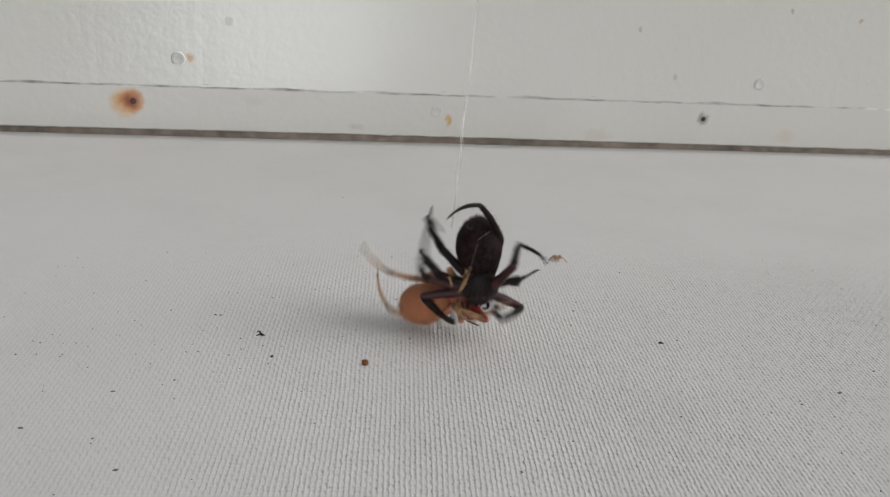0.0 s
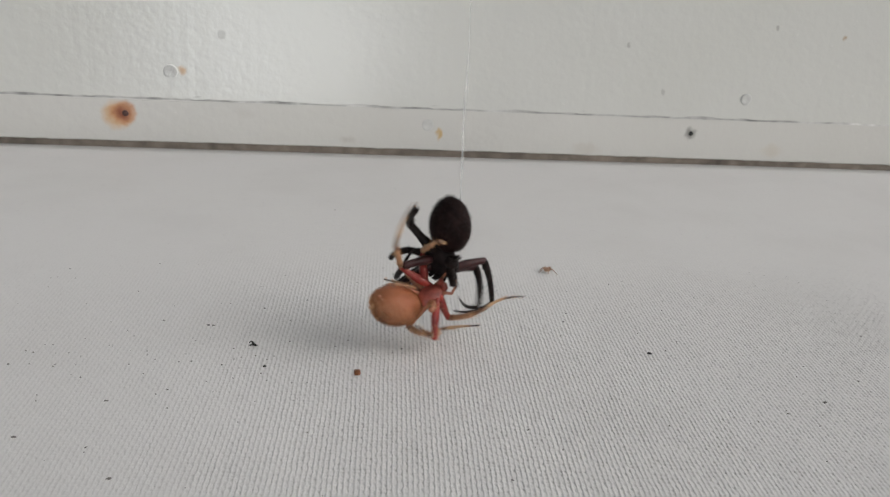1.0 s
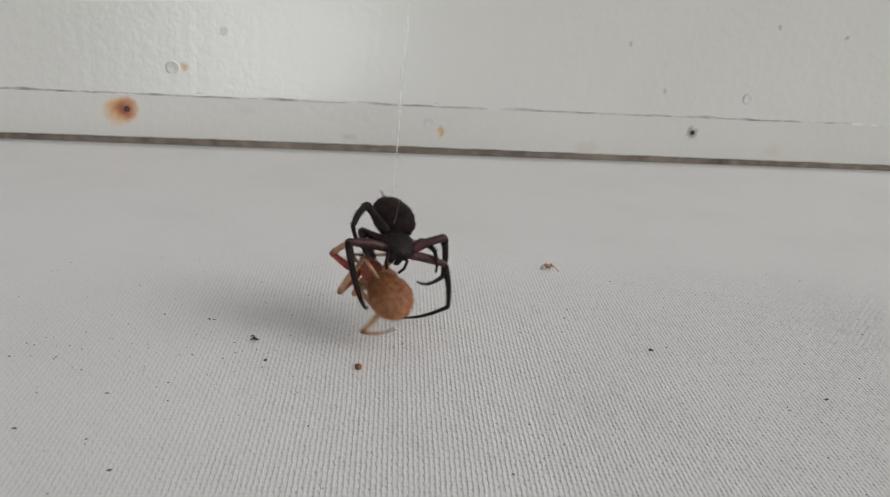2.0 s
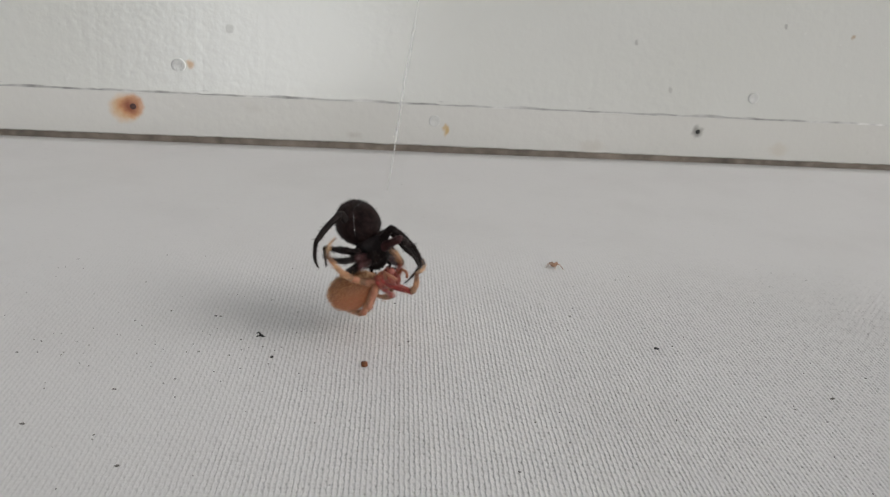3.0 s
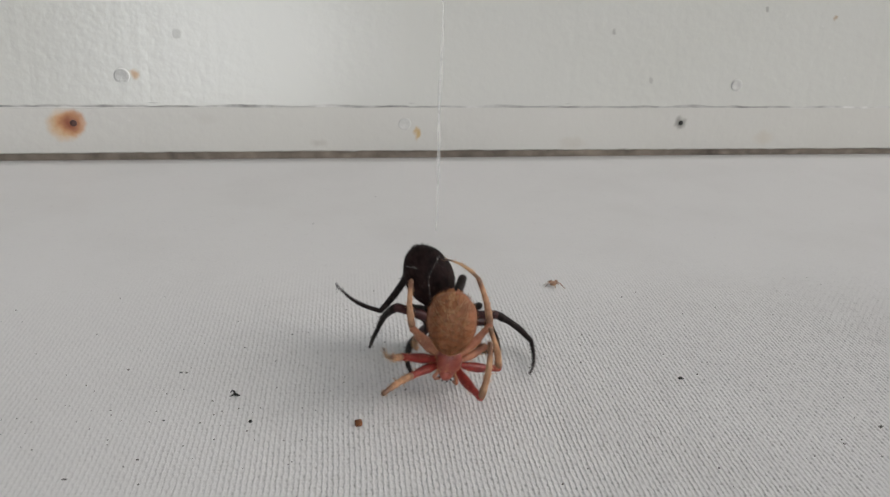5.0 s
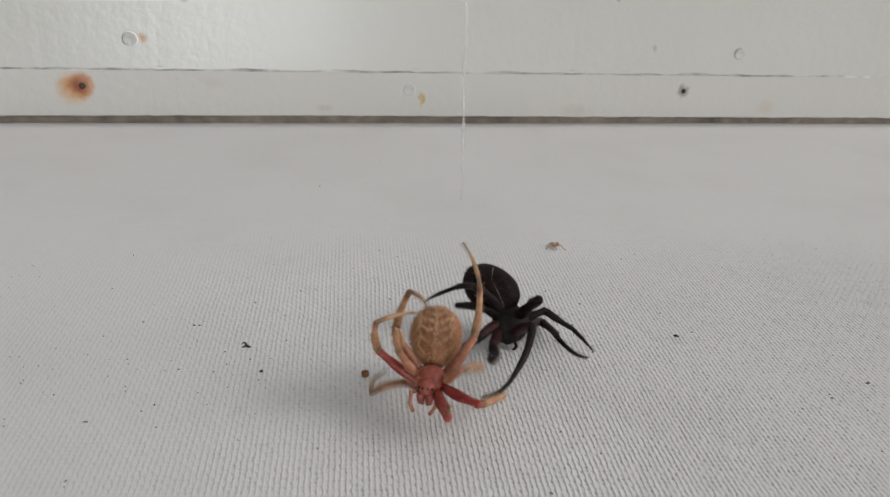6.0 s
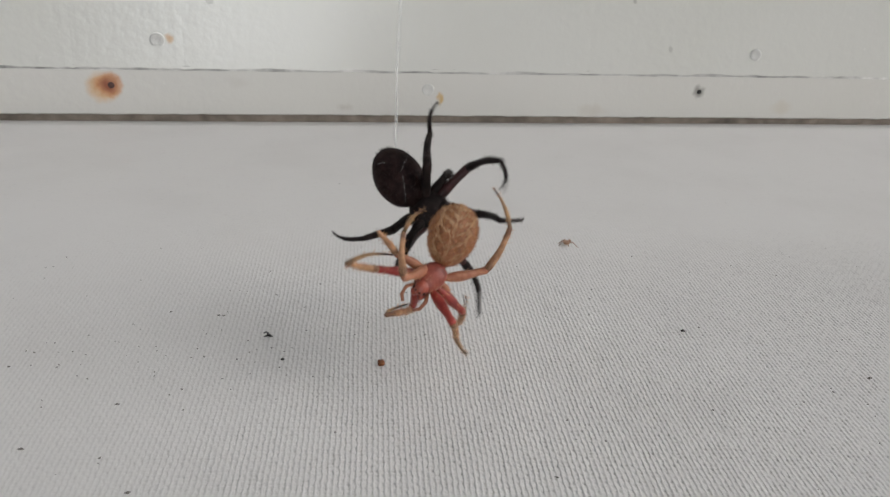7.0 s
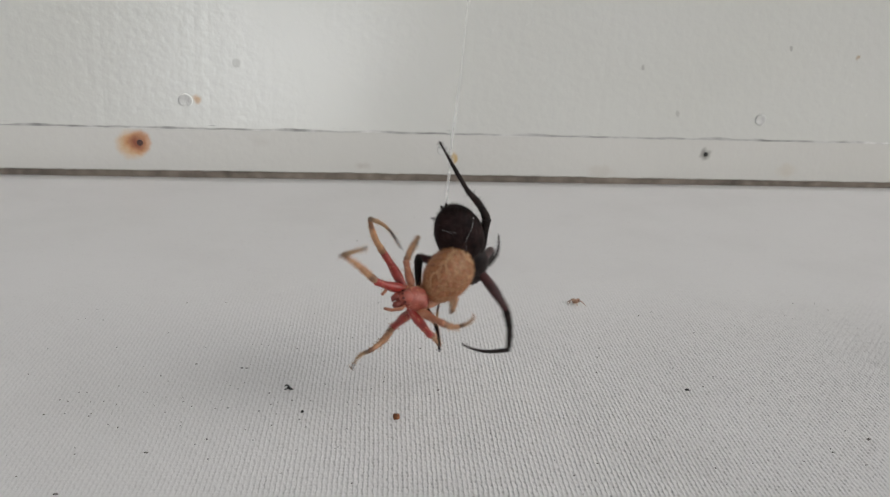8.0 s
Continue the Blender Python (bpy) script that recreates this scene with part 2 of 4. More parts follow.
def blob(bm, centre, radii, u=20, v=14, rough=0.0, seed=0.0, taper=0.0):
    """An egg: an ellipsoid, thinner towards +y by taper, with an uneven surface."""
    made = bmesh.ops.create_uvsphere(bm, u_segments=u, v_segments=v, radius=1.0)["verts"]
    for w in made:
        c = Vector((w.co.x, w.co.z, w.co.y))
        k = 1 - taper * c.y
        r = 1 + rough * noise.noise(c * 2.3 + Vector((seed, 0, 0)))
        w.co = Vector((c.x * radii[0] * k * r, c.y * radii[1] * r, c.z * radii[2] * k * r)) + Vector(centre)
    bmesh.ops.recalc_face_normals(bm, faces=list({f for w in made for f in w.link_faces}))
    return made


def tube(bm, pts, radii, sides=8, cap=True):
    """A round tube along points, with a radius at each."""
    pts = [Vector(q) for q in pts]
    rings = []
    for i, q in enumerate(pts):
        d = (pts[min(i + 1, len(pts) - 1)] - pts[max(i - 1, 0)]).normalized()
        a = d.orthogonal().normalized() if i == 0 else (rings_axis - d * rings_axis.dot(d)).normalized()
        rings_axis = a
        b = d.cross(a)
        rings.append([bm.verts.new(q + (a * math.cos(2 * math.pi * k / sides) + b * math.sin(2 * math.pi * k / sides)) * radii[i]) for k in range(sides)])
    faces = []
    for r0, r1 in zip(rings, rings[1:]):
        for k in range(sides):
            faces.append(bm.faces.new((r0[k], r0[(k + 1) % sides], r1[(k + 1) % sides], r1[k])))
    if cap:
        faces.append(bm.faces.new(rings[0][::-1]))
        faces.append(bm.faces.new(rings[-1]))
    return faces


def box(bm, x0, x1, y0, y1, z0, z1):
    vs = [bm.verts.new((x, y, z)) for x in (x0, x1) for y in (y0, y1) for z in (z0, z1)]
    for q in ((0, 1, 3, 2), (4, 6, 7, 5), (0, 4, 5, 1), (2, 3, 7, 6), (0, 2, 6, 4), (1, 5, 7, 3)):
        bm.faces.new([vs[i] for i in q])
    return vs


# ---- the setting ----
WALL_Y = 21.5
SLOPE = 0.0205  # the wall's foot rises towards +x
LEAN = math.tan(radians(6))  # the panel is set leaning back to mirror the added lamp


def seam_z(x):
    """Height of the crack between the trim and the panel."""
    return 0.93 + SLOPE * max(-30, min(40, x))


def panel_y(x, z):
    """Depth of the leaning panel's face."""
    return WALL_Y + max(0.0, z - seam_z(x) - 0.06) * LEAN


def foot_z(x):
    """Height of the cloth's far edge at the wall."""
    return -0.40 + 0.018 * x


def floor_z(x, y):
    k = min(1.0, max(0.0, (y - 14.2) / (WALL_Y - 14.2)))
    dip = max(-0.75, min(-0.05, foot_z(x))) * k * k * (3 - 2 * k)
    far = min(1.0, max(0.0, (12 - y) / 8)) if y < 12 else 0.0
    wave = 0.012 * noise.noise(Vector((x * 0.13, y * 0.13, 3.0))) * (1 - 0.7 * far)
    near = min(1.0, max(0.0, (y - 14.2) / 3))
    return dip + wave * near


def lattice_noise(x, y, seed):
    """Smooth noise of 0 to 1 over arrays, one cell a unit."""
    table = np.random.RandomState(seed).rand(256, 256)
    xi, yi = np.floor(x).astype(int), np.floor(y).astype(int)
    fx, fy = x - xi, y - yi
    fx, fy = fx * fx * (3 - 2 * fx), fy * fy * (3 - 2 * fy)
    a, c = table[xi % 256, yi % 256], table[(xi + 1) % 256, yi % 256]
    d, e = table[xi % 256, (yi + 1) % 256], table[(xi + 1) % 256, (yi + 1) % 256]
    return (a * (1 - fx) + c * fx) * (1 - fy) + (d * (1 - fx) + e * fx) * fy


def ramp01(v, lo, hi):
    k = np.clip((v - lo) / (hi - lo), 0, 1)
    return k * k * (3 - 2 * k)


WEAVE_Y = (5.5, 14.2)
RIB, THREAD, SKEW = 0.060, 0.066, radians(3.6)


def weave_edges(y):
    """The stretch in x that shows the weave at y."""
    return -1.5 - 0.6 * (y + 0.2), 2.5 + 0.66 * (y + 0.2)


def weave(x, y):
    """Coated cloth: narrow raised ribs along y over flatter threads along x. Its height from 0 to about 1, and the
    shade painted beside its ribs.
    """
    u = (x * math.cos(SKEW) - y * math.sin(SKEW)) / RIB
    v = (x * math.sin(SKEW) + y * math.cos(SKEW)) / THREAD
    u = u + 0.35 * lattice_noise(u * 0.07, v * 0.08, 1) + 0.10 * lattice_noise(u * 0.6, v * 0.7, 2)
    row = np.floor(u)
    v = v + 0.25 * np.random.RandomState(4).rand(4096)[row.astype(int) % 4096] + 0.4 * lattice_noise(u * 0.2, v * 0.3, 5)
    swell = lattice_noise(u * 0.9, v * 0.9, 6)
    wave = np.cos(np.pi * (v + row))
    off = u - row - 0.5 + 0.10 * (lattice_noise(u * 0.4 + 40, v * 1.1, 9) - 0.5)
    cross = np.abs(np.sin(np.pi * v))
    notch = (1 - cross) ** 2
    off = off + 0.16 * (lattice_noise(u * 1.0 + 70, v * 1.6, 11) - 0.5) + 0.05 * wave
    rib = (0.20 + 0.20 * swell + 0.10 * wave) * np.exp(-((off + 0.06) / 0.20) ** 2)
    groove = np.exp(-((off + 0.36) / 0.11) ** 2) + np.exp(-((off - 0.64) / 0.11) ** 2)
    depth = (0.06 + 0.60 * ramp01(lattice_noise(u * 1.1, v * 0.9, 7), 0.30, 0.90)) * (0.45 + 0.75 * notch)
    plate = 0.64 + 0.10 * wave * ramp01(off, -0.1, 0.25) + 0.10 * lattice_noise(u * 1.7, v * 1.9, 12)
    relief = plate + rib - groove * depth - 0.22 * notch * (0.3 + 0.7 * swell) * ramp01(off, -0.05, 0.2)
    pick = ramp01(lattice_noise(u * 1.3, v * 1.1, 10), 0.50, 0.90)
    pit_shade = np.clip(groove * pick * (0.35 + 0.75 * notch) + 0.25 * notch * pick, 0, 1)
    return relief + 0.10 * lattice_noise(u * 3.1, v * 3.7, 8), pit_shade


def build_floor():
    """The woven cloth: fine relief where it lies nearest, plain beyond."""
    y0, y1 = WEAVE_Y
    nx, ny = 2000, 700
    gs, gy = np.meshgrid(np.linspace(0, 1, nx), y0 + (y1 - y0) * np.linspace(0, 1, ny) ** 1.25)
    left, right = weave_edges(gy)
    gx = left + (right - left) * gs
    relief, pit_shade = weave(gx, gy)
    fade = ramp01(gy, y1, y1 - 3.6) * ramp01(gy, y0, y0 + 0.2) * ramp01(gx, left, left + 0.5) * ramp01(gx, right, right - 0.5) 
    fade = fade * (0.30 + 0.70 * ramp01(gx, -3.4, 1.2))
    gz = 0.020 * (relief - 1.0) * fade
    verts = [np.stack([gx, gy, gz], -1).reshape(-1, 3)]
    mean = float(pit_shade.mean())
    # these values hold painted groove shade, evened out where the relief fades
    dirt = [(pit_shade * fade + 0.9 * mean * (1 - fade)).ravel()]
    q = np.arange(nx * (ny - 1)).reshape(ny - 1, nx)[:, :-1].ravel()
    faces = [np.stack([q, q + 1, q + nx + 1, q + nx], -1)]
    count = nx * ny

    def sheet(xs, rows):
        nonlocal count
        pts = np.array([(x, y, z(x)) for y, z in rows for x in xs])
        n = len(xs)
        r = np.arange(n * (len(rows) - 1)).reshape(len(rows) - 1, n)[:, :-1].ravel() + count
        verts.append(pts)
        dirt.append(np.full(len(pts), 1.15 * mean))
        faces.append(np.stack([r, r + 1, r + n + 1, r + n], -1))
        count += len(pts)

    def flat(x):
        return 0.0

    wide = [-92, -60, -40, -30, -24] + [-20 + 0.8 * i for i in range(56)] + [28, 36, 48, 66, 92]
    far = [(y, (lambda x, y=y: floor_z(x, y))) for y in [y1] + [14.4 + 0.5 * i for i in range(14)] + [21.42]]
    sheet(wide, far + [(21.42, lambda x: floor_z(x, 21.42) - 1.2)])
    sheet(wide, [(-6.2, lambda x: -3.0), (-6.15, lambda x: -0.2), (-6.0, flat), (-5.5, flat), (0.0, flat), (y0, flat)])
    for side in (0, 1):
        rim = [(weave_edges(y)[side], y) for y in (y0, y1)]
        out = 92 if side else -92
        pts = [(out, y0, 0), (*rim[0], 0), (*rim[1], 0), (out, y1, 0)]
        verts.append(np.array(pts[::-1] if side else pts))
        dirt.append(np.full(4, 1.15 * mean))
        faces.append(np.array([[count, count + 1, count + 2, count + 3]]))
        count += 4
    verts, faces = np.concatenate(verts) * CM, np.concatenate(faces)
    me = bpy.data.meshes.new("floor")
    me.vertices.add(len(verts))
    me.vertices.foreach_set("co", verts.astype(np.float32).ravel())
    me.loops.add(faces.size)
    me.loops.foreach_set("vertex_index", faces.astype(np.int32).ravel())
    me.polygons.add(len(faces))
    me.polygons.foreach_set("loop_start", np.arange(0, faces.size, 4, dtype=np.int32))
    me.polygons.foreach_set("use_smooth", np.ones(len(faces), dtype=bool))
    me.update(calc_edges=True)
    me.attributes.new("pit_shade", "FLOAT", "POINT").data.foreach_set("value", np.concatenate(dirt).astype(np.float32))
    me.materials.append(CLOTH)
    return tagged(new("floor", me), "pale grey woven cloth sheet with shade painted in its weave", "floor", kind="structure")


def build_wall():
    wall = part("wall_back", wall_panel(), PAINT_WALL, smooth=False)
    tagged(wall, "white painted panel with rust spots and painted nail heads", "wall", kind="structure")
    strip = part("trim", wall_strip(), PAINT_STRIP, smooth=False)
    tagged(strip, "narrow white painted trim board with rusty nail stains", "trim", kind="structure")
    # sheet added in the crack; its grey stands in for the crack's soft shade
    bm = bmesh.new()
    for a, c in zip(edge_points(), edge_points()[1:]):
        box(bm, a, c, WALL_Y + 0.008, WALL_Y + 0.065, seam_z(a) - 0.2, seam_z(a) + 0.12)
    seam_sheet = part("trim_seam_sheet", bm, SEAM_GREY, smooth=False)
    tagged(seam_sheet, "added grey sheet with the cracked seam's shade in its colour", "trim", kind="structure")
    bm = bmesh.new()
    # brown recess below the trim, then an unseen backing behind the panel
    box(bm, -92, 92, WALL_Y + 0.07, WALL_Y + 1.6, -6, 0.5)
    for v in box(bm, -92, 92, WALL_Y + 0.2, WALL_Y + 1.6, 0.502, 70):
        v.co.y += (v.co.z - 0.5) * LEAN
    gap = part("wall_gap", bm, GAP_BROWN, smooth=False)
    tagged(gap, "dark brown recess under the white trim", "wall", kind="structure")
    return wall, strip


def edge_points():
    return [-92, -60, -40] + [-30 + 0.18 * i for i in range(390)] + [42, 60, 92]


def wall_panel():
    bm = bmesh.new()
    xs = edge_points()
    lo = []
    for x in xs:
        z = seam_z(x) + 0.056 + 0.055 * noise.noise(Vector((x * 0.9, 5, 0))) + 0.03 * noise.noise(Vector((x * 6, 9, 0)))
        lo.append((x, z))
    front = [bm.verts.new((x, panel_y(x, z), z)) for x, z in lo]
    back = [bm.verts.new((x, panel_y(x, z) + 0.1, z)) for x, z in lo]
    top = [bm.verts.new((x, panel_y(x, 70), 70)) for x, z in lo]
    for i in range(len(xs) - 1):
        bm.faces.new((front[i], front[i + 1], top[i + 1], top[i]))
        bm.faces.new((back[i], back[i + 1], front[i + 1], front[i]))
    return bm


def wall_strip():
    bm = bmesh.new()
    xs = edge_points()
    y = WALL_Y - 0.006
    rows = []
    for x in xs:
        s = seam_z(x)
        up = s - 0.002 + 0.022 * noise.noise(Vector((x * 1.1, 1, 0))) + 0.016 * noise.noise(Vector((x * 5, 2, 0)))
        dn = s - 1.17 - max(0.0, min(20.0, x)) * 0.004 + 0.02 * noise.noise(Vector((x * 1.3, 4, 0))) + 0.022 * noise.noise(Vector((x * 4.1, 4, 0)))
        rows.append([bm.verts.new(q) for q in ((x, y + 0.14, up), (x, y, up), (x, y, dn + 0.03), (x, y + 0.03, dn), (x, y + 0.14, dn))])
    for a, b in zip(rows, rows[1:]):
        for k in range(4):
            bm.faces.new((a[k], a[k + 1], b[k + 1], b[k]))
    bmesh.ops.recalc_face_normals(bm, faces=bm.faces)
    return bm


def disc(bm, x, y, z, r, h, dish=0.0, sides=20):
    """A flat round head standing proud of the wall at y by h, with a rounded rim and a dished middle."""
    prof = [(r, 0.01), (r * 0.97, -h * 0.7), (r * 0.85, -h), (r * 0.5, -h + dish * 0.6), (0.0, -h + dish)]
    rings = []
    for rr, d in prof[:-1]:
        rings.append([bm.verts.new((x + rr * math.cos(2 * math.pi * k / sides), y + d, z + rr * math.sin(2 * math.pi * k / sides))) for k in range(sides)])
    tip = bm.verts.new((x, y + prof[-1][1], z))
    for a, b in zip(rings, rings[1:]):
        for k in range(sides):
            bm.faces.new((a[k], a[(k + 1) % sides], b[(k + 1) % sides], b[k]))
    for k in range(sides):
        bm.faces.new((rings[-1][k], rings[-1][(k + 1) % sides], tip))
    bmesh.ops.recalc_face_normals(bm, faces=bm.faces)


def build_nails():
    sy = WALL_Y - 0.006
    for x, y, z, r, h, dish, m, label in (
        (-5.74, sy, 0.42, 0.085, 0.02, -0.015, NAIL, "rusted dark nail head in the white trim"),
        # dark disc standing in for the shade inside a nail hole
        (10.31, sy, 0.71, 0.068, 0.012, -0.015, CRUMB_DARK, "small dark disc for the shade in a nail hole of the trim"),
        (-4.53, panel_y(-4.53, 1.59), 1.59, 0.19, 0.016, 0.012, NAIL_PAINTED, "nail head painted over white on the panel"),
        (11.83, panel_y(11.83, 1.80), 1.80, 0.17, 0.032, 0.02, NAIL_PAINTED, "nail head painted over white on the panel"),
        (2.45, sy, 0.54, 0.17, 0.006, 0.004, NAIL_PAINTED, "nail head painted over white on the trim"),
    ):
        bm = bmesh.new()
        disc(bm, 0, 0, 0, r, h, dish)
        nail = part("nail_head", bm, m)
        nail.location = cm(x, y, z)
        tagged(nail, label, "nail", "nails in the wall")


def build_rear_wall():
    """An unseen wall behind the camera, added with an opening for the lamp."""
    x0, x1, z0, z1 = OPENING
    bm = bmesh.new()
    for q in ((-92, x0, -80, 70), (x1, 92, -80, 70), (x0, x1, -80, z0), (x0, x1, z1, 70)):
        box(bm, q[0], q[1], -44, -40, q[2], q[3])
    wall = part("wall_rear", bm, PAINT_REAR, smooth=False)
    tagged(wall, "unseen plain pale wall with an opening added for light", "wall", kind="structure")
    bm = bmesh.new()
    box(bm, -92, 92, -44, 30, -84, -80)
    tagged(part("ground", bm, PAINT_REAR, smooth=False), "plain pale ground below the cloth-covered ledge", "ground", kind="structure")


build_floor()
build_rear_wall()
build_wall()
build_nails()


# ---- the spiders ----
def hairs(bm, length, count, radius_at, size, rng, lo=0.05, hi=0.97, bend=0.0):
    """Short bristles on a leg piece that runs along +y and arches towards +z by bend."""
    for _ in range(count):
        s = rng.uniform(lo, hi)
        a = rng.uniform(0, 2 * math.pi)
        r = radius_at(s) * 0.8
        d = Vector((math.cos(a), 0.75, math.sin(a))).normalized()
        root = Vector((math.cos(a) * r, s * length, math.sin(a) * r + bend * math.sin(math.pi * s)))
        side = d.orthogonal().normalized()
        w = size * 0.06
        other = d.cross(side)
        tip = bm.verts.new(root + d * size * rng.uniform(0.6, 1.2))
        ring = [bm.verts.new(root + (side * math.cos(k * 2.094) + other * math.sin(k * 2.094)) * w) for k in range(3)]
        for k in range(3):
            bm.faces.new((ring[k], ring[(k + 1) % 3], tip)).material_index = 1


def limb(length, r0, r1, swell, rng, count, size, joint=0.0, bend=0.0):
    """One leg piece along +y, from radius r0 to r1, with rounded ends."""
    bm = bmesh.new()
    n = 9

    def radius(s):
        return r0 + (r1 - r0) * s + swell * math.sin(math.pi * min(1, s * 1.15)) * (1 - s)

    pts, rad = [(0, -r0 * 0.6, 0)], [r0 * 0.55]
    for i in range(n + 1):
        s = i / n
        pts.append((0, s * length, bend * math.sin(math.pi * s)))
        rad.append(radius(s) * (1 + 0.07 * math.sin(9 * s + length * 40)))
    pts.append((0, length + r1 * 0.7, 0))
    rad.append(r1 * 0.5)
    tube(bm, pts, rad, 8)
    if joint:
        blob(bm, (0, joint * length, bend * math.sin(math.pi * joint)), (r0 * 1.15, r0 * 1.9, r0 * 1.15), 10, 8)
    hairs(bm, length, count, radius, size, rng, bend=bend)
    return bm


SIDES = (("L", -1), ("R", 1))
BASE_X = {1: 0.11, 2: 0.14, 3: 0.14, 4: 0.11}
BASE_Y = {1: 0.30, 2: 0.23, 3: 0.16, 4: 0.09}


def build_spider(name, label, lengths, look_of):
    rng = random.Random(look_of["seed"])
    spider = new(name)
    spider.empty_display_size = 0.002
    tagged(spider, label, "spider", "fighting spiders")
    bm = bmesh.new()
    w = look_of["head"]
    blob(bm, (0, 0.20, 0.0), (w, 0.15 + w * 0.42, 0.125), 20, 14, 0.05, 1.0, 0.12)
    blob(bm, (0, 0.36, 0.035), (w * 0.55, 0.10, 0.09), 14, 10)
    tube(bm, [(0, 0.06, 0.0), (0, -0.06, 0.02)], [0.06, 0.05], 8)
    head = part("cephalothorax", bm, look_of["head_mat"], spider)
    bm = bmesh.new()
    for _ in range(look_of["head_fuzz"]):
        d = Vector((rng.gauss(0, 1), rng.gauss(0, 1), abs(rng.gauss(0, 1)))).normalized()
        root = Vector((d.x * w * 0.97, 0.20 + d.y * (0.15 + w * 0.42) * 0.97, d.z * 0.12))
        t = (d + Vector((0, 1.1, 0))).normalized()
        side = t.orthogonal().normalized() * 0.0035
        tip = bm.verts.new(root + t * rng.uniform(0.03, 0.065))
        bm.faces.new((bm.verts.new(root + side), bm.verts.new(root - side), tip))
    part("hair_coat", bm, look_of["head_hair"], head)
    for sx in (-1, 1):
        bm = bmesh.new()
        tube(bm, [(sx * 0.045, 0.38, 0.0), (sx * 0.05, 0.43, -0.05), (sx * 0.045, 0.435, -0.12), (sx * 0.02, 0.42, -0.17)], [0.045, 0.052, 0.04, 0.012], 8)
        part("chelicera", bm, look_of["head_mat"], head)
        bm = bmesh.new()
        tube(bm, [(sx * 0.09, 0.36, -0.03), (sx * 0.15, 0.47, 0.03), (sx * 0.14, 0.56, -0.05), (sx * 0.09, 0.60, -0.13)], [0.026, 0.024, 0.022, 0.02], 8)
        part("pedipalp", bm, look_of["palp_mat"], spider)
        for ex, ey, ez in ((0.03, 0.445, 0.085), (0.075, 0.42, 0.07)):
            bm = bmesh.new()
            blob(bm, (sx * ex, ey, ez), (0.014, 0.014, 0.014), 8, 6)
            part("eye", bm, BLACK_HEAD, head)
    bm = bmesh.new()
    rx, ry, rz = look_of["abdomen"]
    blob(bm, (0, -ry * 0.97, rz * 0.22), (rx, ry, rz), 32, 22, 0.035, look_of["seed"], look_of["taper"])
    abdomen = part("abdomen", bm, look_of["abdomen_mat"], spider)
    bm = bmesh.new()
    for _ in range(look_of["fuzz"]):
        d = Vector((rng.gauss(0, 1), rng.gauss(0, 1), rng.gauss(0, 1))).normalized()
        shade = 0
        if look_of["ridged"] and d.z > 0.05:
            # cream lines: one down the middle, branches slanting back from it, a wavy border
            wob = 0.05 * noise.noise(d * 5)
            ax = abs(d.x) + wob
            branch = math.sin(d.y * 19 + ax * 12 + 16 * wob)
            line = ax < 0.06 or (branch > 0.35 and ax < 0.62) or abs(ax - 0.62 - 0.05 * math.sin(d.y * 15)) < 0.045
            shade = 1 if line and rng.random() < 0.7 else 0
            if not line and rng.random() > 0.30:
                continue
        elif look_of["ridged"] and rng.random() > 0.16:
            continue
        root = Vector((d.x * rx * (1 - look_of["taper"] * d.y) * 0.98, d.y * ry * 0.98 - ry * 0.97, d.z * rz * (1 - look_of["taper"] * d.y) * 0.98 + rz * 0.22))
        t = (d + Vector((0, -0.9, 0))).normalized()
        side = t.cross(d).normalized() * 0.0040 if t.cross(d).length > 1e-3 else t.orthogonal() * 0.003
        tip = bm.verts.new(root + t * rng.uniform(0.025, 0.06) * (1.1 if look_of["ridged"] else 1))
        a, b = bm.verts.new(root + side), bm.verts.new(root - side)
        bm.faces.new((a, b, tip)).material_index = shade
    part("hair_coat", bm, look_of["hair_mat"], abdomen)
    for sx, sy in ((-0.03, 0), (0.03, 0), (0.0, 0.035)):
        bm = bmesh.new()
        tube(bm, [(sx, -ry * 1.86 + sy, -0.05), (sx * 1.3, -ry * 1.94 + sy, -0.06), (sx, -ry * 1.98 + sy, -0.055)], [0.02, 0.015, 0.006], 8)
        part("spinneret", bm, look_of["palp_mat"], abdomen)
    legs = {}
    for tag, sx in SIDES:
        for k in (1, 2, 3, 4):
            f, t, m = lengths[k]
            th = look_of["thick"] * (1.0 if k != 3 else 0.9)
            front = k in look_of["front"]
            femur = part("leg", limb(f, 0.040 * th, 0.050 * th, 0.032 * th, rng, 46, 0.06, bend=0.035 * f), [look_of["femur"][0 if front else 1], look_of["bristle"]], spider)
            tibia = part("tibia", limb(t, 0.044 * th, 0.030 * th, 0.008, rng, 60, 0.062, joint=0.12, bend=0.05 * t), [look_of["tibia"], look_of["bristle"]], femur)
            foot = part("tarsus", limb(m, 0.029 * th, 0.009 * th, 0.002, rng, 60, 0.05, bend=0.085 * m), [look_of["foot"], look_of["bristle"]], femur)
            legs[tag + str(k)] = (femur, tibia, foot)
    return {"thing": spider, "abdomen": abdomen, "legs": legs, "lengths": lengths, "keys": []}


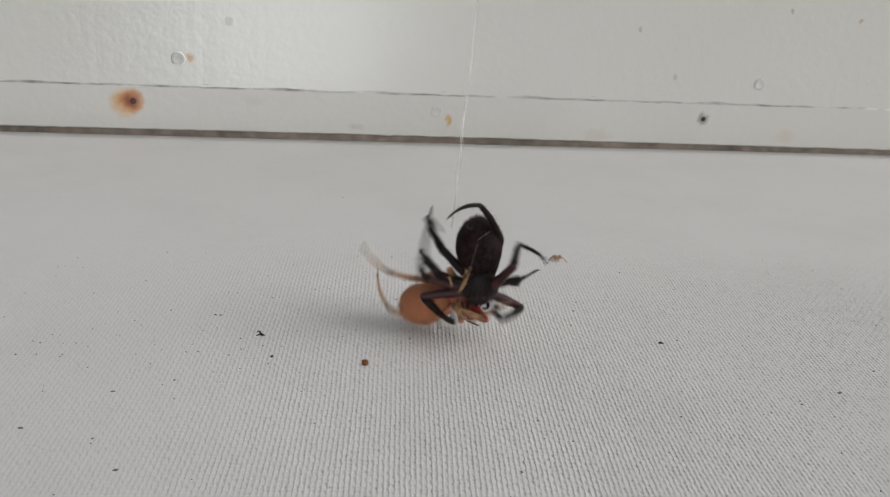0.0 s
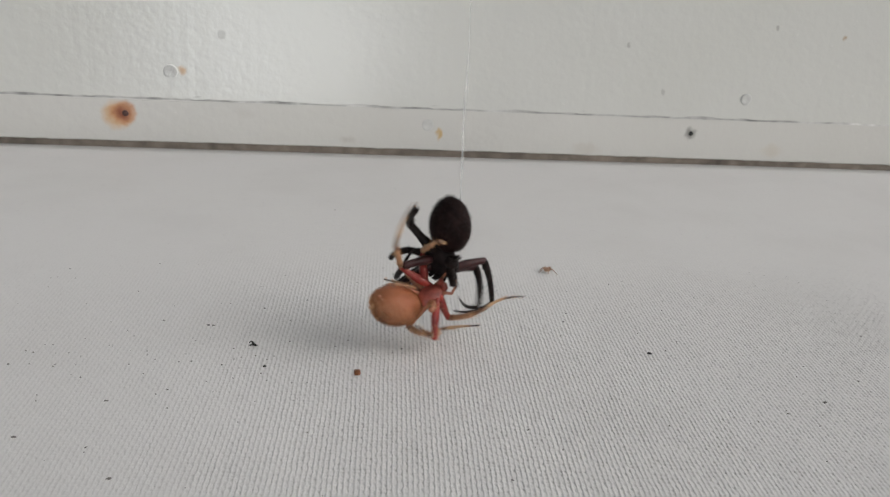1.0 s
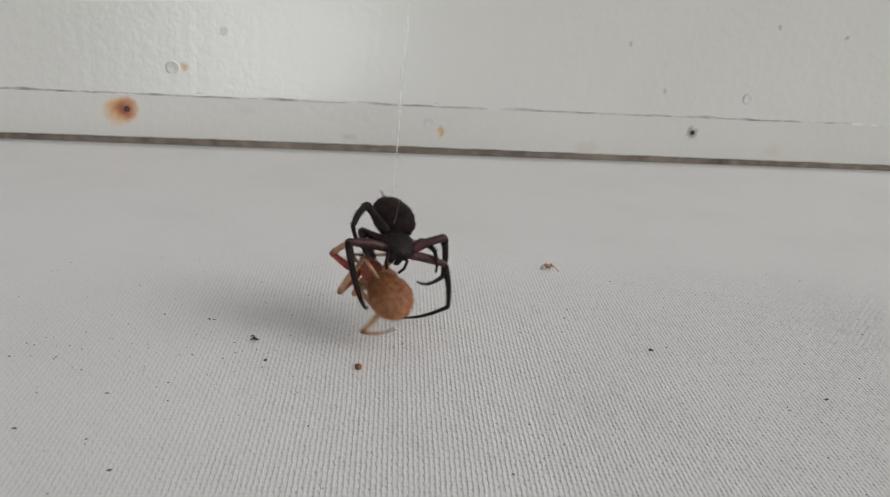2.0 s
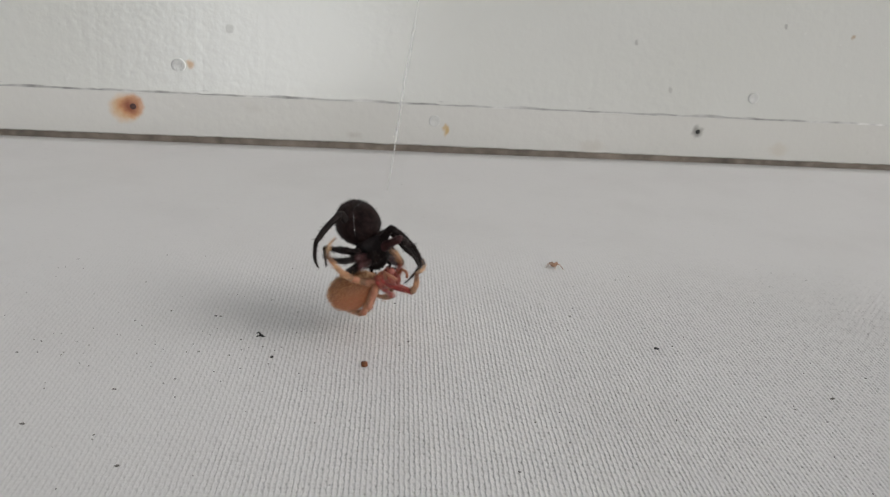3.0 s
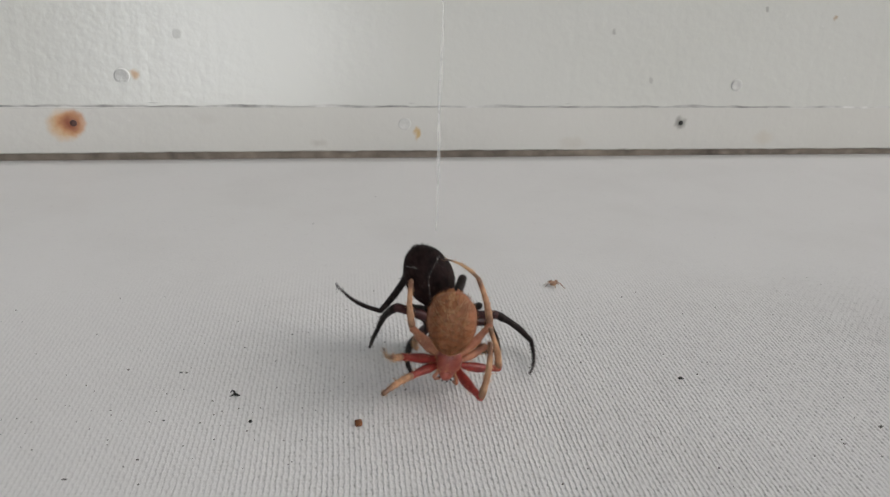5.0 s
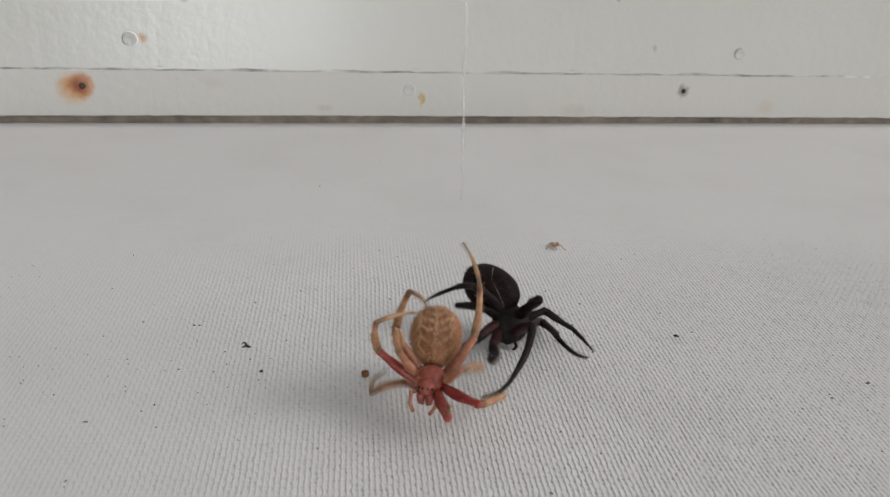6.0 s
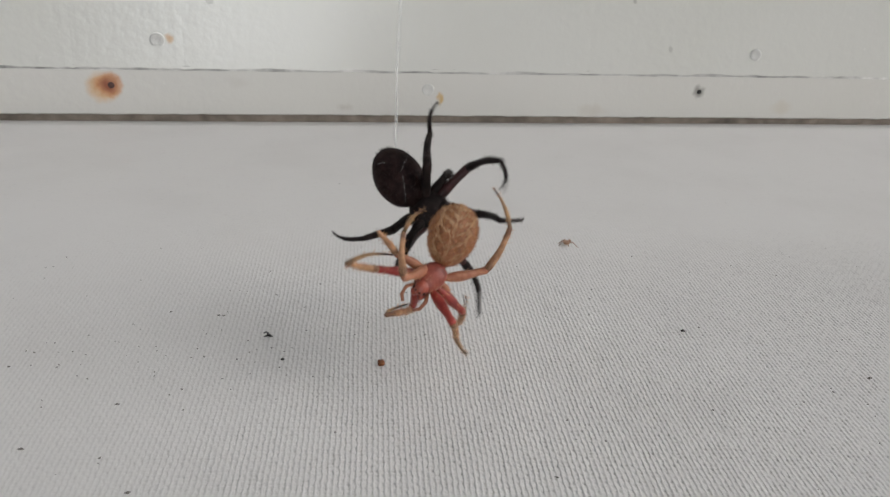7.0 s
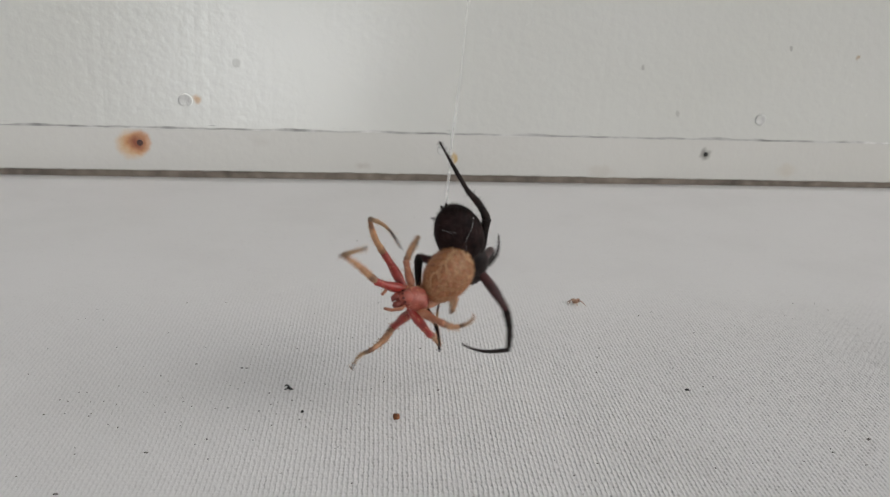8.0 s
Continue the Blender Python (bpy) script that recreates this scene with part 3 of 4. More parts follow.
def tipped(name, colour, length):
    """A tarsus that turns dark near its end; y runs along it."""
    m = mat(name, colour, 0.5, vary=0.25, size=0.0012, bump=0.4, bump_size=0.0002, sss=0.2)
    g = Graph(m)
    p = g.n["Principled BSDF"]
    base = p.inputs["Base Color"].links[0].from_socket
    sep = g.n.new("ShaderNodeSeparateXYZ")
    g.l.new(g.n.new("ShaderNodeTexCoord").outputs["Object"], sep.inputs[0])
    end = g.step(sep.outputs[1], length * CM * 0.62, length * CM * 0.9)
    band = g.op("MULTIPLY", g.step(sep.outputs[1], 0.0016, 0.0006), 0.6)
    base = g.blend(g.op("MAXIMUM", end, band), base, (0.045, 0.03, 0.026))
    g.l.new(base, p.inputs["Base Color"])
    return m


def banded(name, colour, second, length):
    """A tan leg piece with brown rings near its joints; y runs along it."""
    m = mat(name, colour, 0.5, vary=0.45, size=0.0009, bump=0.6, bump_size=0.0002, sss=0.2, second=second)
    g = Graph(m)
    p = g.n["Principled BSDF"]
    base = p.inputs["Base Color"].links[0].from_socket
    co = g.n.new("ShaderNodeTexCoord").outputs["Object"]
    sep = g.n.new("ShaderNodeSeparateXYZ")
    g.l.new(co, sep.inputs[0])
    y = g.op("MULTIPLY_ADD", g.op("SUBTRACT", g.noise(co, 1400.0, 3.0), 0.5), 0.0012, sep.outputs[1])
    knee = g.op("MULTIPLY", g.step(y, 0.0015, 0.0009), 0.55)
    end = g.op("MULTIPLY", g.step(y, length * CM * 0.80, length * CM * 0.93), 0.8)
    base = g.blend(g.op("MAXIMUM", knee, end), base, (0.11, 0.045, 0.025))
    g.l.new(base, p.inputs["Base Color"])
    return m


BLACK_LENGTHS = {1: (0.68, 0.8, 0.85), 2: (0.62, 0.82, 0.85), 3: (0.42, 0.44, 0.44), 4: (0.6, 0.66, 0.72)}
ORANGE_LENGTHS = {1: (0.56, 0.68, 0.8), 2: (0.56, 0.58, 0.6), 3: (0.42, 0.40, 0.38), 4: (0.57, 0.62, 0.58)}


def wrap_silk(spider, radii):
    """A few silk strands drawn round the abdomen."""
    rx, ry, rz = radii
    for k, (a0, a1, tilt) in enumerate(((1.5, 2.6, 0.5), (0.7, 1.3, -0.5), (0.4, 1.4, 1.1))):
        bm = bmesh.new()
        pts = []
        for i in range(13):
            a = a0 + (a1 - a0) * i / 12
            d = Vector((math.cos(a) * math.cos(tilt), math.cos(a) * math.sin(tilt) - 0.25 * (k % 2), math.sin(a))).normalized()
            pts.append((d.x * rx * 1.03, d.y * ry * 1.03 - ry * 0.97, d.z * rz * 1.03 + rz * 0.22))
        tube(bm, pts, [0.0026] * 13, 5)
        part("silk_strand", bm, SILK_FINE, spider["abdomen"], "fine white silk strand")


black = build_spider("black_spider", "black spider with round glossy abdomen wrestling an orange spider", BLACK_LENGTHS, {
    "seed": 3, "head": 0.275, "head_mat": BLACK_HEAD, "palp_mat": BLACK_LEG, "abdomen": (0.325, 0.43, 0.255), "abdomen_mat": BLACK_BODY, "hair_mat": [BLACK_HAIR, GREY_HAIR], "head_hair": GREY_HAIR, "bristle": GREY_HAIR, "head_fuzz": 420,
    "taper": -0.06, "fuzz": 1200, "thick": 1.18, "front": (1, 2), "femur": (BROWN_LEG, BLACK_LEG), "tibia": BLACK_LEG, "foot": BLACK_LEG, "ridged": False})
orange = build_spider("orange_spider", "orange and red spider with hairy tan patterned abdomen", ORANGE_LENGTHS, {
    "seed": 8, "head": 0.165, "head_mat": RED_HEAD, "palp_mat": ORANGE_LEG, "abdomen": (0.298, 0.415, 0.262), "abdomen_mat": ABDOMEN_TAN, "hair_mat": [GOLD_HAIR, CREAM_HAIR], "head_hair": PALE_HAIR, "bristle": PALE_HAIR, "head_fuzz": 90,
    "taper": 0.14, "fuzz": 12000, "thick": 0.98, "front": (1, 2), "femur": (RED_LEG, ORANGE_LEG), "tibia": banded("tan_ringed_tibia", (0.44, 0.205, 0.10), (0.62, 0.36, 0.20), 0.6),
    "foot": tipped("tan_tarsus", (0.44, 0.27, 0.14), 0.58), "ridged": True})


wrap_silk(black, (0.325, 0.43, 0.255))


# ---- silk, crumbs ----
def build_silk():
    rng = random.Random(5)
    bm = bmesh.new()
    z, pts, rad = 0.0, [], []
    while z < 14:
        pts.append((0.02 * noise.noise(Vector((z * 0.9, 0, 0))), 0.02 * noise.noise(Vector((z * 0.9, 7, 0))), z))
        fluff = max(0.0, 1 - abs(z - 0.95) / 0.16) + 0.5 * max(0.0, 1 - abs(z - 1.7) / 0.5)
        rad.append(0.009 + 0.016 * fluff + 0.0015 * noise.noise(Vector((z * 2.2, 3, 0))))
        z += 0.08
    tube(bm, pts, rad, 6)
    for _ in range(40):
        z0 = rng.uniform(0.6, 2.2)
        a = rng.uniform(0, 6.28)
        q = Vector((0, 0, z0))
        tube(bm, [q, q + Vector((0.03 * math.cos(a), 0.03 * math.sin(a), 0.12)), q + Vector((0.02 * math.cos(a), 0.02 * math.sin(a), 0.35))], [0.002, 0.002, 0.0015], 4)
    return tagged(part("silk_thread", bm, SILK_FINE), "white silk thread hanging down to the black spider", "silk thread")


silk = build_silk()


def crumb(name, label, x, y, size, material, seed, flat=0.6, long=1.0, turn=0.0):
    bm = bmesh.new()
    bmesh.ops.create_icosphere(bm, subdivisions=2, radius=1.0)
    for w in bm.verts:
        k = 0.85 + 0.75 * noise.noise(w.co * 1.9 + Vector((seed * 3.7, 0, 0)))
        w.co = Vector((w.co.x * size * long * k, w.co.y * size * k, (w.co.z * flat) * size * k))
    ob = part(name, bm, material, smooth=False)
    ob.location = cm(x, y, floor_z(x, y) + size * flat * 0.6)
    ob.rotation_euler = (0, 0, radians(turn))
    return tagged(ob, label, "crumb", "crumbs on the cloth")


def build_crumbs():
    dark = "small black dirt crumb on the pale cloth"
    for i, (x, y, s, lg, a) in enumerate(((-0.99, 9.30, 0.032, 1.1, 40), (4.73, 9.77, 0.035, 1.6, -30), (-3.64, 7.72, 0.024, 1.6, 10),
                                          (-2.42, 6.98, 0.025, 1.6, 0), (6.85, 8.46, 0.03, 2.0, 10), (0.93, 9.82, 0.02, 1.6, 60), (-1.91, 10.45, 0.02, 1.6, 0))):
        crumb("crumb", dark, x, y, s * 0.75, SPECK if 2 <= i <= 5 else CRUMB_DARK, i, long=lg, turn=a)
    # a hooked black sliver
    bm = bmesh.new()
    tube(bm, [(-0.075, 0.075, 0.03), (-0.045, 0.095, 0.05), (-0.012, 0.06, 0.055), (0.0, 0.012, 0.04), (0.045, -0.014, 0.03), (0.085, -0.005, 0.015)], [0.006, 0.012, 0.017, 0.026, 0.022, 0.005], 7)
    tube(bm, [(0.0, 0.005, 0.035), (-0.045, -0.01, 0.03), (-0.075, -0.005, 0.01)], [0.018, 0.012, 0.004], 6)
    sliver = part("sliver", bm, CRUMB_DARK)
    sliver.scale = (0.78, 0.78, 0.78)
    sliver.location = cm(-1.20, 9.85, floor_z(-1.20, 9.85))
    tagged(sliver, "hooked black sliver lying on the pale cloth", "crumb", "crumbs on the cloth")
    # a squarish rust-brown grain
    bm = bmesh.new()
    for w in box(bm, -0.042, 0.042, -0.04, 0.04, 0, 0.06):
        w.co += Vector((0.008 * noise.noise(w.co * 40), 0.008 * noise.noise(w.co * 31), 0))
    bmesh.ops.bevel(bm, geom=bm.edges[:], offset=0.01, segments=2, affect="EDGES")
    grain = part("grain", bm, CRUMB_BROWN)
    grain.location, grain.rotation_euler = cm(0.27, 9.12, 0.0), (0, 0, radians(8))
    tagged(grain, "square rust-brown grain on the pale cloth", "crumb")
    # a dried scrap with leg-like fibres
    husk = new("insect_husk")
    husk.location = cm(3.83, 12.72, 0.01)
    tagged(husk, "tiny reddish dried insect husk on the cloth", "insect husk")
    bm = bmesh.new()
    blob(bm, (0, 0, 0.045), (0.065, 0.045, 0.04), 12, 8, 0.3)
    blob(bm, (0.06, 0.03, 0.06), (0.03, 0.03, 0.03), 10, 7, 0.3)
    part("body", bm, CRUMB_RED, husk)
    for a, r in ((200, 0.17), (160, 0.14), (-35, 0.22), (20, 0.12), (-80, 0.10), (110, 0.12)):
        bm = bmesh.new()
        c, s = math.cos(radians(a)), math.sin(radians(a))
        tube(bm, [(0, 0, 0.05), (c * r * 0.5, s * r * 0.5, 0.08), (c * r, s * r, 0.0)], [0.01, 0.009, 0.004], 5)
        part("leg", bm, CRUMB_RED, husk)


build_crumbs()


def build_specks():
    """Fine dirt too small to tell apart."""
    rng = random.Random(11)
    bm = bmesh.new()
    for _ in range(170):
        x, y = rng.uniform(-6, 9), rng.uniform(5.5, 13)
        if rng.random() < 0.35:
            x, y = rng.gauss(-2.2, 1.2), rng.gauss(9.4, 0.8)
        s = rng.choice((0.006, 0.007, 0.008, 0.009, 0.012))
        a = rng.uniform(0, math.pi)
        k = rng.uniform(1, 2.2)
        vs = [bm.verts.new((x + math.cos(a + t) * s * (k if i % 2 == 0 else 1), y + math.sin(a + t) * s * (k if i % 2 == 0 else 1), floor_z(x, y) + 0.004)) for i, t in enumerate((0, 1.57, 3.14, 4.71))]
        top = bm.verts.new((x, y, floor_z(x, y) + 0.004 + s))
        for i in range(4):
            bm.faces.new((vs[i], vs[(i + 1) % 4], top))
        bm.faces.new(vs[::-1])
    return tagged(part("dirt_specks", bm, SPECK), "fine dark dirt specks scattered on the cloth", "dirt", kind="stuff")


build_specks()


def build_small_crumbs():
    for i, (x, y, s) in enumerate((
        (-3.99, 9.82, 14.4),
        (-3.89, 9.82, 14.4),
        (-4.18, 9.64, 17.6),
        (-4.07, 9.60, 20.8),
        (-3.78, 9.59, 12.8),
        (-4.02, 9.31, 16),
        (-3.71, 9.25, 19.2),
        (-1.46, 9.77, 17.6),
        (-1.33, 9.54, 16),
        (-1.42, 9.48, 17.6),
        (-0.50, 11.35, 19.2),
        (-1.14, 11.03, 16),
        (-0.27, 11.40, 14.4),
        (-2.77, 9.32, 16),
        (-2.14, 9.40, 14.4),
        (-1.98, 9.41, 17.6),
        (-3.65, 8.45, 19.2),
        (-0.35, 7.79, 19.2),
        (6.13, 8.19, 20.8),
        (6.44, 7.91, 16),
        (7.09, 9.44, 17.6),
        (5.33, 10.15, 17.6),
        (4.77, 10.41, 16),
        (3.76, 11.06, 16),
        (5.60, 8.00, 19.2),
        (2.74, 7.43, 19.2),
        (2.00, 6.88, 20.8),
        (-1.84, 10.44, 20.8),
        (-0.09, 15.80, 22.4),
        (1.33, 17.73, 19.2),
    )):
        crumb("crumb", "tiny grey dirt speck on the pale cloth", x, y, s * 0.00055, SPECK if i % 5 else CRUMB_DARK, i + 20, long=1.0 + 0.3 * (i % 4), turn=i * 47)


build_small_crumbs()


# ---- what moves ----
def heading(a, e):
    a, e = radians(a), radians(e)
    return Vector((math.sin(a) * math.cos(e), math.cos(a) * math.cos(e), math.sin(e)))


def stance(spider, t, body, tail, legs):
    """A spider's posture at t: the waist's place in centimetres and its turn, which way the abdomen points, and for each leg the way of its three pieces."""
    spider["keys"].append((t, pose(body[0] * CM, body[1] * CM, body[2] * CM, *body[3:]), heading(*tail), [[heading(l[i], l[i + 1]) for i in (0, 2, 4)] for l in legs]))


def swing(a, b, k):
    """The direction a share k of the way from a to b."""
    q = a.rotation_difference(b)
    return Matrix.Rotation(q.angle * k, 3, q.axis) @ a if q.angle > 1e-4 else a.copy()


def along(d):
    return d.to_track_quat("Y", "Z").to_matrix().to_4x4()


def arched(d, outer, before):
    """The turn of a leg piece along d whose arch faces outer; it rolls little from the turn before it in time."""
    side = outer - d * outer.dot(d)
    if before is None:
        z = (side if side.length > 1e-3 else d.orthogonal()).normalized()
    else:
        z = before[0].rotation_difference(d).to_matrix() @ before[1]
        z = (z - d * z.dot(d)).normalized()
        if side.length > 0.15:
            a = math.atan2(z.cross(side).dot(d), z.dot(side))
            z = Matrix.Rotation(max(-0.2, min(0.2, a)), 3, d) @ z
    x = d.cross(z).normalized()
    return Matrix((x, d, x.cross(d))).transposed(), (d, z)


def between(keys, t):
    for a, b in zip(keys, keys[1:]):
        if t <= b[0] + 1e-6:
            break
    k = min(1.0, max(0.0, (t - a[0]) / (b[0] - a[0])))
    if b[0] - a[0] > 0.15:
        k = k * k * (3 - 2 * k) * 0.5 + k * 0.5
    place = a[1].translation.lerp(b[1].translation, k)
    turn = a[1].to_quaternion().slerp(b[1].to_quaternion(), k)
    m = Matrix.Translation(place) @ turn.to_matrix().to_4x4()
    return m, swing(a[2], b[2], k), [[swing(p, q, k) for p, q in zip(la, lb)] for la, lb in zip(a[3], b[3])]


def move_spider(spider):
    keys = sorted(spider["keys"], key=lambda r: r[0])
    tracks, arch = {}, {}
    for i in range(241):
        t = i / FPS
        m, tail, legs = between(keys, t)
        tracks.setdefault(spider["thing"], []).append((t, m))
        rel = along(-tail)
        tracks.setdefault(spider["abdomen"], []).append((t, rel))
        n = 0
        for tag, sx in SIDES:
            for k in (1, 2, 3, 4):
                femur, tibia, foot = spider["legs"][tag + str(k)]
                f, tb, _ = spider["lengths"][k]
                d1, d2, d3 = legs[n]
                n += 1
                turns = []
                for piece, d, outer in ((femur, d1, d1 - d2), (tibia, d2, d1 - d3), (foot, d3, d2 - d3)):
                    turn, arch[piece] = arched(d, outer, arch.get(piece))
                    turns.append(turn)
                root = Matrix.Translation(cm(sx * BASE_X[k], BASE_Y[k], -0.03)) @ turns[0].to_4x4()
                inv = turns[0].inverted()
                tracks.setdefault(femur, []).append((t, root))
                knee = cm(0, f, 0)
                tracks.setdefault(tibia, []).append((t, Matrix.Translation(knee) @ (inv @ turns[1]).to_4x4()))
                tracks.setdefault(foot, []).append((t, Matrix.Translation(knee + inv @ d2 * tb * CM) @ (inv @ turns[2]).to_4x4()))
    for ob, rows in tracks.items():
        walk(ob, rows)


def motions():
    stance(black, 0.0, (1.84, 9.67, 1.13, -91, 1, 175), (174, -43),
           [(-59, -20, 113, 57, -50, -82), (-151, 25, -80, -78, -109, 70), (-104, 0, 8, -54, -119, -11), (-165, -20, 149, 14, 92, 50),
            (84, 3, -40, -20, 145, -56), (102, 1, 172, 46, -168, -56), (103, -3, 136, -13, -42, -12), (129, -18, 157, 22, -120, 73)])
    stance(orange, 0.0, (1.47, 9.97, 0.63, 148, -57, 114), (-178, 19),
           [(-112, 58, 8, -53, 25, -76), (-53, -48, 146, 30, -48, -41), (-102, -54, 85, 42, -100, -45), (-158, 23, 148, -2, 94, -2),
            (148, -38, 177, 75, -88, -11), (50, -51, -126, 25, 50, -46), (103, -58, -87, 29, 101, -49), (152, 29, 155, 25, 123, 0)])
    stance(black, 0.2, (2.05, 9.90, 1.72, -110, -13, -112), (162, -8),
           [(124, 37, -39, -12, 166, 8), (-10, 50, -56, 12, 144, -25), (-100, -50, 60, 70, -103, -55), (-150, -45, -6, 44, -154, -45),
            (-116, 45, 61, -18, -78, -31), (131, -40, -52, -6, 97, 30), (144, -28, -112, -65, -9, 78), (135, -10, -126, -27, 18, -34)])
    stance(orange, 0.2, (1.38, 9.72, 0.76, 128, 13, -180), (178, -43),
           [(-68, -58, -115, 68, 39, -50), (-95, 33, -43, -88, -6, 83), (-109, -51, -79, 47, 84, -24), (-113, 67, -129, -47, -66, 63),
            (103, -67, 31, 41, -130, -80), (94, -55, 10, 31, -62, -15), (117, -51, -56, 54, 107, -39), (110, 61, 142, -50, -116, 64)])
    stance(black, 0.5, (1.79, 9.87, 1.51, -125, -29, -112), (137, -23),
           [(-114, 28, 51, 15, -75, -42), (50, -15, -49, -34, 160, 31), (-90, -53, 93, 71, -93, -56), (152, -67, 60, 2, -51, -21),
            (-145, 27, -58, 39, 61, -4), (74, 31, 61, 34, -34, -2), (26, -53, 3, -43, -137, 22), (158, -61, 56, -1, -74, -8)])
    stance(orange, 0.5, (1.13, 9.94, 0.70, 118, -2, 171), (-177, -39),
           [(23, -13, -10, -76, -153, 58), (-54, -52, 115, 64, -50, -42), (-56, -47, 115, 56, -54, -28), (-137, -30, -103, 29, -92, 32),
            (29, -20, -44, -58, -38, 55), (95, -57, -73, 58, 92, -38), (107, -55, -63, 61, 100, -42), (107, -38, -173, 53, -106, -47)])
    stance(black, 0.8, (1.37, 10.30, 1.68, -108, -17, -8), (-178, -41),
           [(-74, 21, 4, 58, -176, -35), (-50, -45, 135, 57, -52, -38), (-75, 47, -143, -5, 39, 29), (-119, -7, -15, 53, 167, -28),
            (79, 30, 14, 37, -72, -71), (27, 40, 27, 45, -156, -63), (100, -50, -87, 62, 102, -44), (150, -45, -34, 60, 151, -38)])
    stance(orange, 0.8, (1.27, 9.87, 0.83, 114, 7, 140), (176, 37),
           [(-124, 21, 80, 53, -90, -52), (-57, -42, 110, 49, -48, -37), (-99, -45, 76, 48, -98, -43), (119, 14, -32, 39, 123, 4),
            (-22, -53, 135, 62, -13, -49), (-23, -78, 106, 77, 10, -73), (104, -71, -46, 76, 95, -13), (167, -58, -1, 58, 152, -48)])
    stance(black, 1.0, (1.54, 10.30, 1.36, -82, 22, -35), (-157, 5),
           [(-25, -35, 161, 58, -25, -32), (-127, -74, -17, 29, 171, -10), (-79, -28, -168, -81, -20, 75), (-116, -14, 166, -31, -20, 39),
            (115, 60, 31, 8, -112, -69), (64, 66, 88, -55, -40, 36), (100, -50, -69, 54, 94, -47), (150, -45, -32, 49, 152, -42)])
    stance(orange, 1.0, (1.14, 9.88, 0.73, 153, -17, 121), (180, -46),
           [(-52, 84, -50, -34, 0, 26), (-138, 44, 51, 46, -31, 2), (-121, -41, 62, 42, -117, -44), (159, 51, -78, -30, 91, 34),
            (132, -45, -100, -79, 38, 3), (60, -19, -67, -51, 27, 45), (91, -2, -44, 59, 98, -19), (164, -46, -3, 46, 150, -38)])
    stance(black, 1.2, (1.74, 10.40, 1.07, -137, -20, -119), (144, -32),
           [(87, -15, -41, -25, 163, 22), (125, -48, -66, 29, 128, -52), (-100, -50, 54, 65, -104, -54), (170, -63, 102, -20, -79, 8),
            (-112, 30, 51, 28, -36, -29), (-123, 36, -38, 12, 165, -26), (100, -50, -81, 30, 100, -55), (150, -45, -49, 29, 154, -47)])
    stance(orange, 1.2, (0.75, 10.19, 1.00, 150, -46, 111), (168, 37),
           [(-117, -4, -39, 78, 112, -58), (-142, 47, 55, 11, -139, 39), (-92, -54, 85, 55, -94, -48), (-142, -54, 46, 55, -151, -46),
            (85, -39, 1, -29, 17, 44), (42, -38, -78, -48, 97, 53), (96, -62, -75, 72, 96, -45), (154, -57, -9, 63, 146, -47)])
    stance(black, 1.5, (0.87, 10.49, 1.51, -26, -35, 176), (156, -21),
           [(-127, -40, -42, -52, 50, 21), (-128, -14, -66, -58, 57, 16), (-156, 17, -47, -2, -85, -69), (-150, -45, 63, 47, -143, -46),
            (31, 27, -143, -67, -127, -40), (129, -36, -34, 16, 152, -19), (100, -50, -117, 44, 95, -50), (116, 13, 12, 4, -119, -52)])
    stance(orange, 1.5, (0.45, 10.40, 0.67, 38, -18, -43), (160, 39),
           [(-95, 73, 101, 17, -171, -62), (-22, 30, 86, 27, 154, -58), (-82, -45, 70, 44, -96, -47), (163, 56, -48, -9, 98, 59),
            (-43, -68, 123, 26, -87, -46), (-42, -52, 45, 16, 36, -11), (61, -79, -71, 18, 91, -66), (-173, -69, -38, 22, 165, -61)])
    stance(black, 2.8, (0.74, 10.22, 1.42, -19, 4, -166), (178, -10),
           [(-44, 58, -114, -48, 170, -67), (-43, 83, -131, -66, 15, 26), (-100, -50, 85, 45, -98, -48), (-150, -45, 13, 32, -155, -42),
            (142, -32, 1, 51, -180, -59), (158, -22, 35, 27, -143, -51), (100, -50, -88, 25, 99, -49), (128, 23, 23, 18, -144, -49)])
    stance(orange, 2.8, (0.68, 10.05, 0.99, 26, -28, 118), (-171, -13),
           [(-149, -71, -7, 53, 163, -46), (-43, -34, 135, 24, -47, -71), (-141, -66, 111, 24, -116, -61), (-178, -46, 154, -8, 141, -41),
            (103, -49, -53, 32, -6, 32), (4, -7, 122, 13, -37, 53), (108, -41, -106, 54, 94, -47), (-137, 30, 24, 54, 116, -14)])
    stance(black, 3.0, (0.27, 10.30, 1.36, -90, 27, -166), (-173, -73),
           [(-25, -35, 159, 15, -24, -30), (-137, 53, -13, -25, 29, -45), (-139, 31, -25, 30, 2, -21), (-61, -53, -15, -6, -2, -36),
            (150, 60, 32, -59, -128, 43), (160, 56, 49, -64, 170, 55), (145, 32, 92, -56, 15, -27), (176, -24, 88, 39, 13, -35)])
    stance(orange, 3.0, (0.43, 9.89, 0.88, 43, -2, -147), (156, 2),
           [(-128, 27, 41, 7, -138, 2), (-136, 18, 55, -31, -127, 30), (90, 8, 144, 37, -92, -17), (88, 16, 54, 27, -128, 34),
            (-103, -23, 24, 8, -132, 24), (-132, -15, -171, 18, -160, 24), (77, -49, -108, 44, 164, -43), (179, -26, -179, 29, -23, -24)])
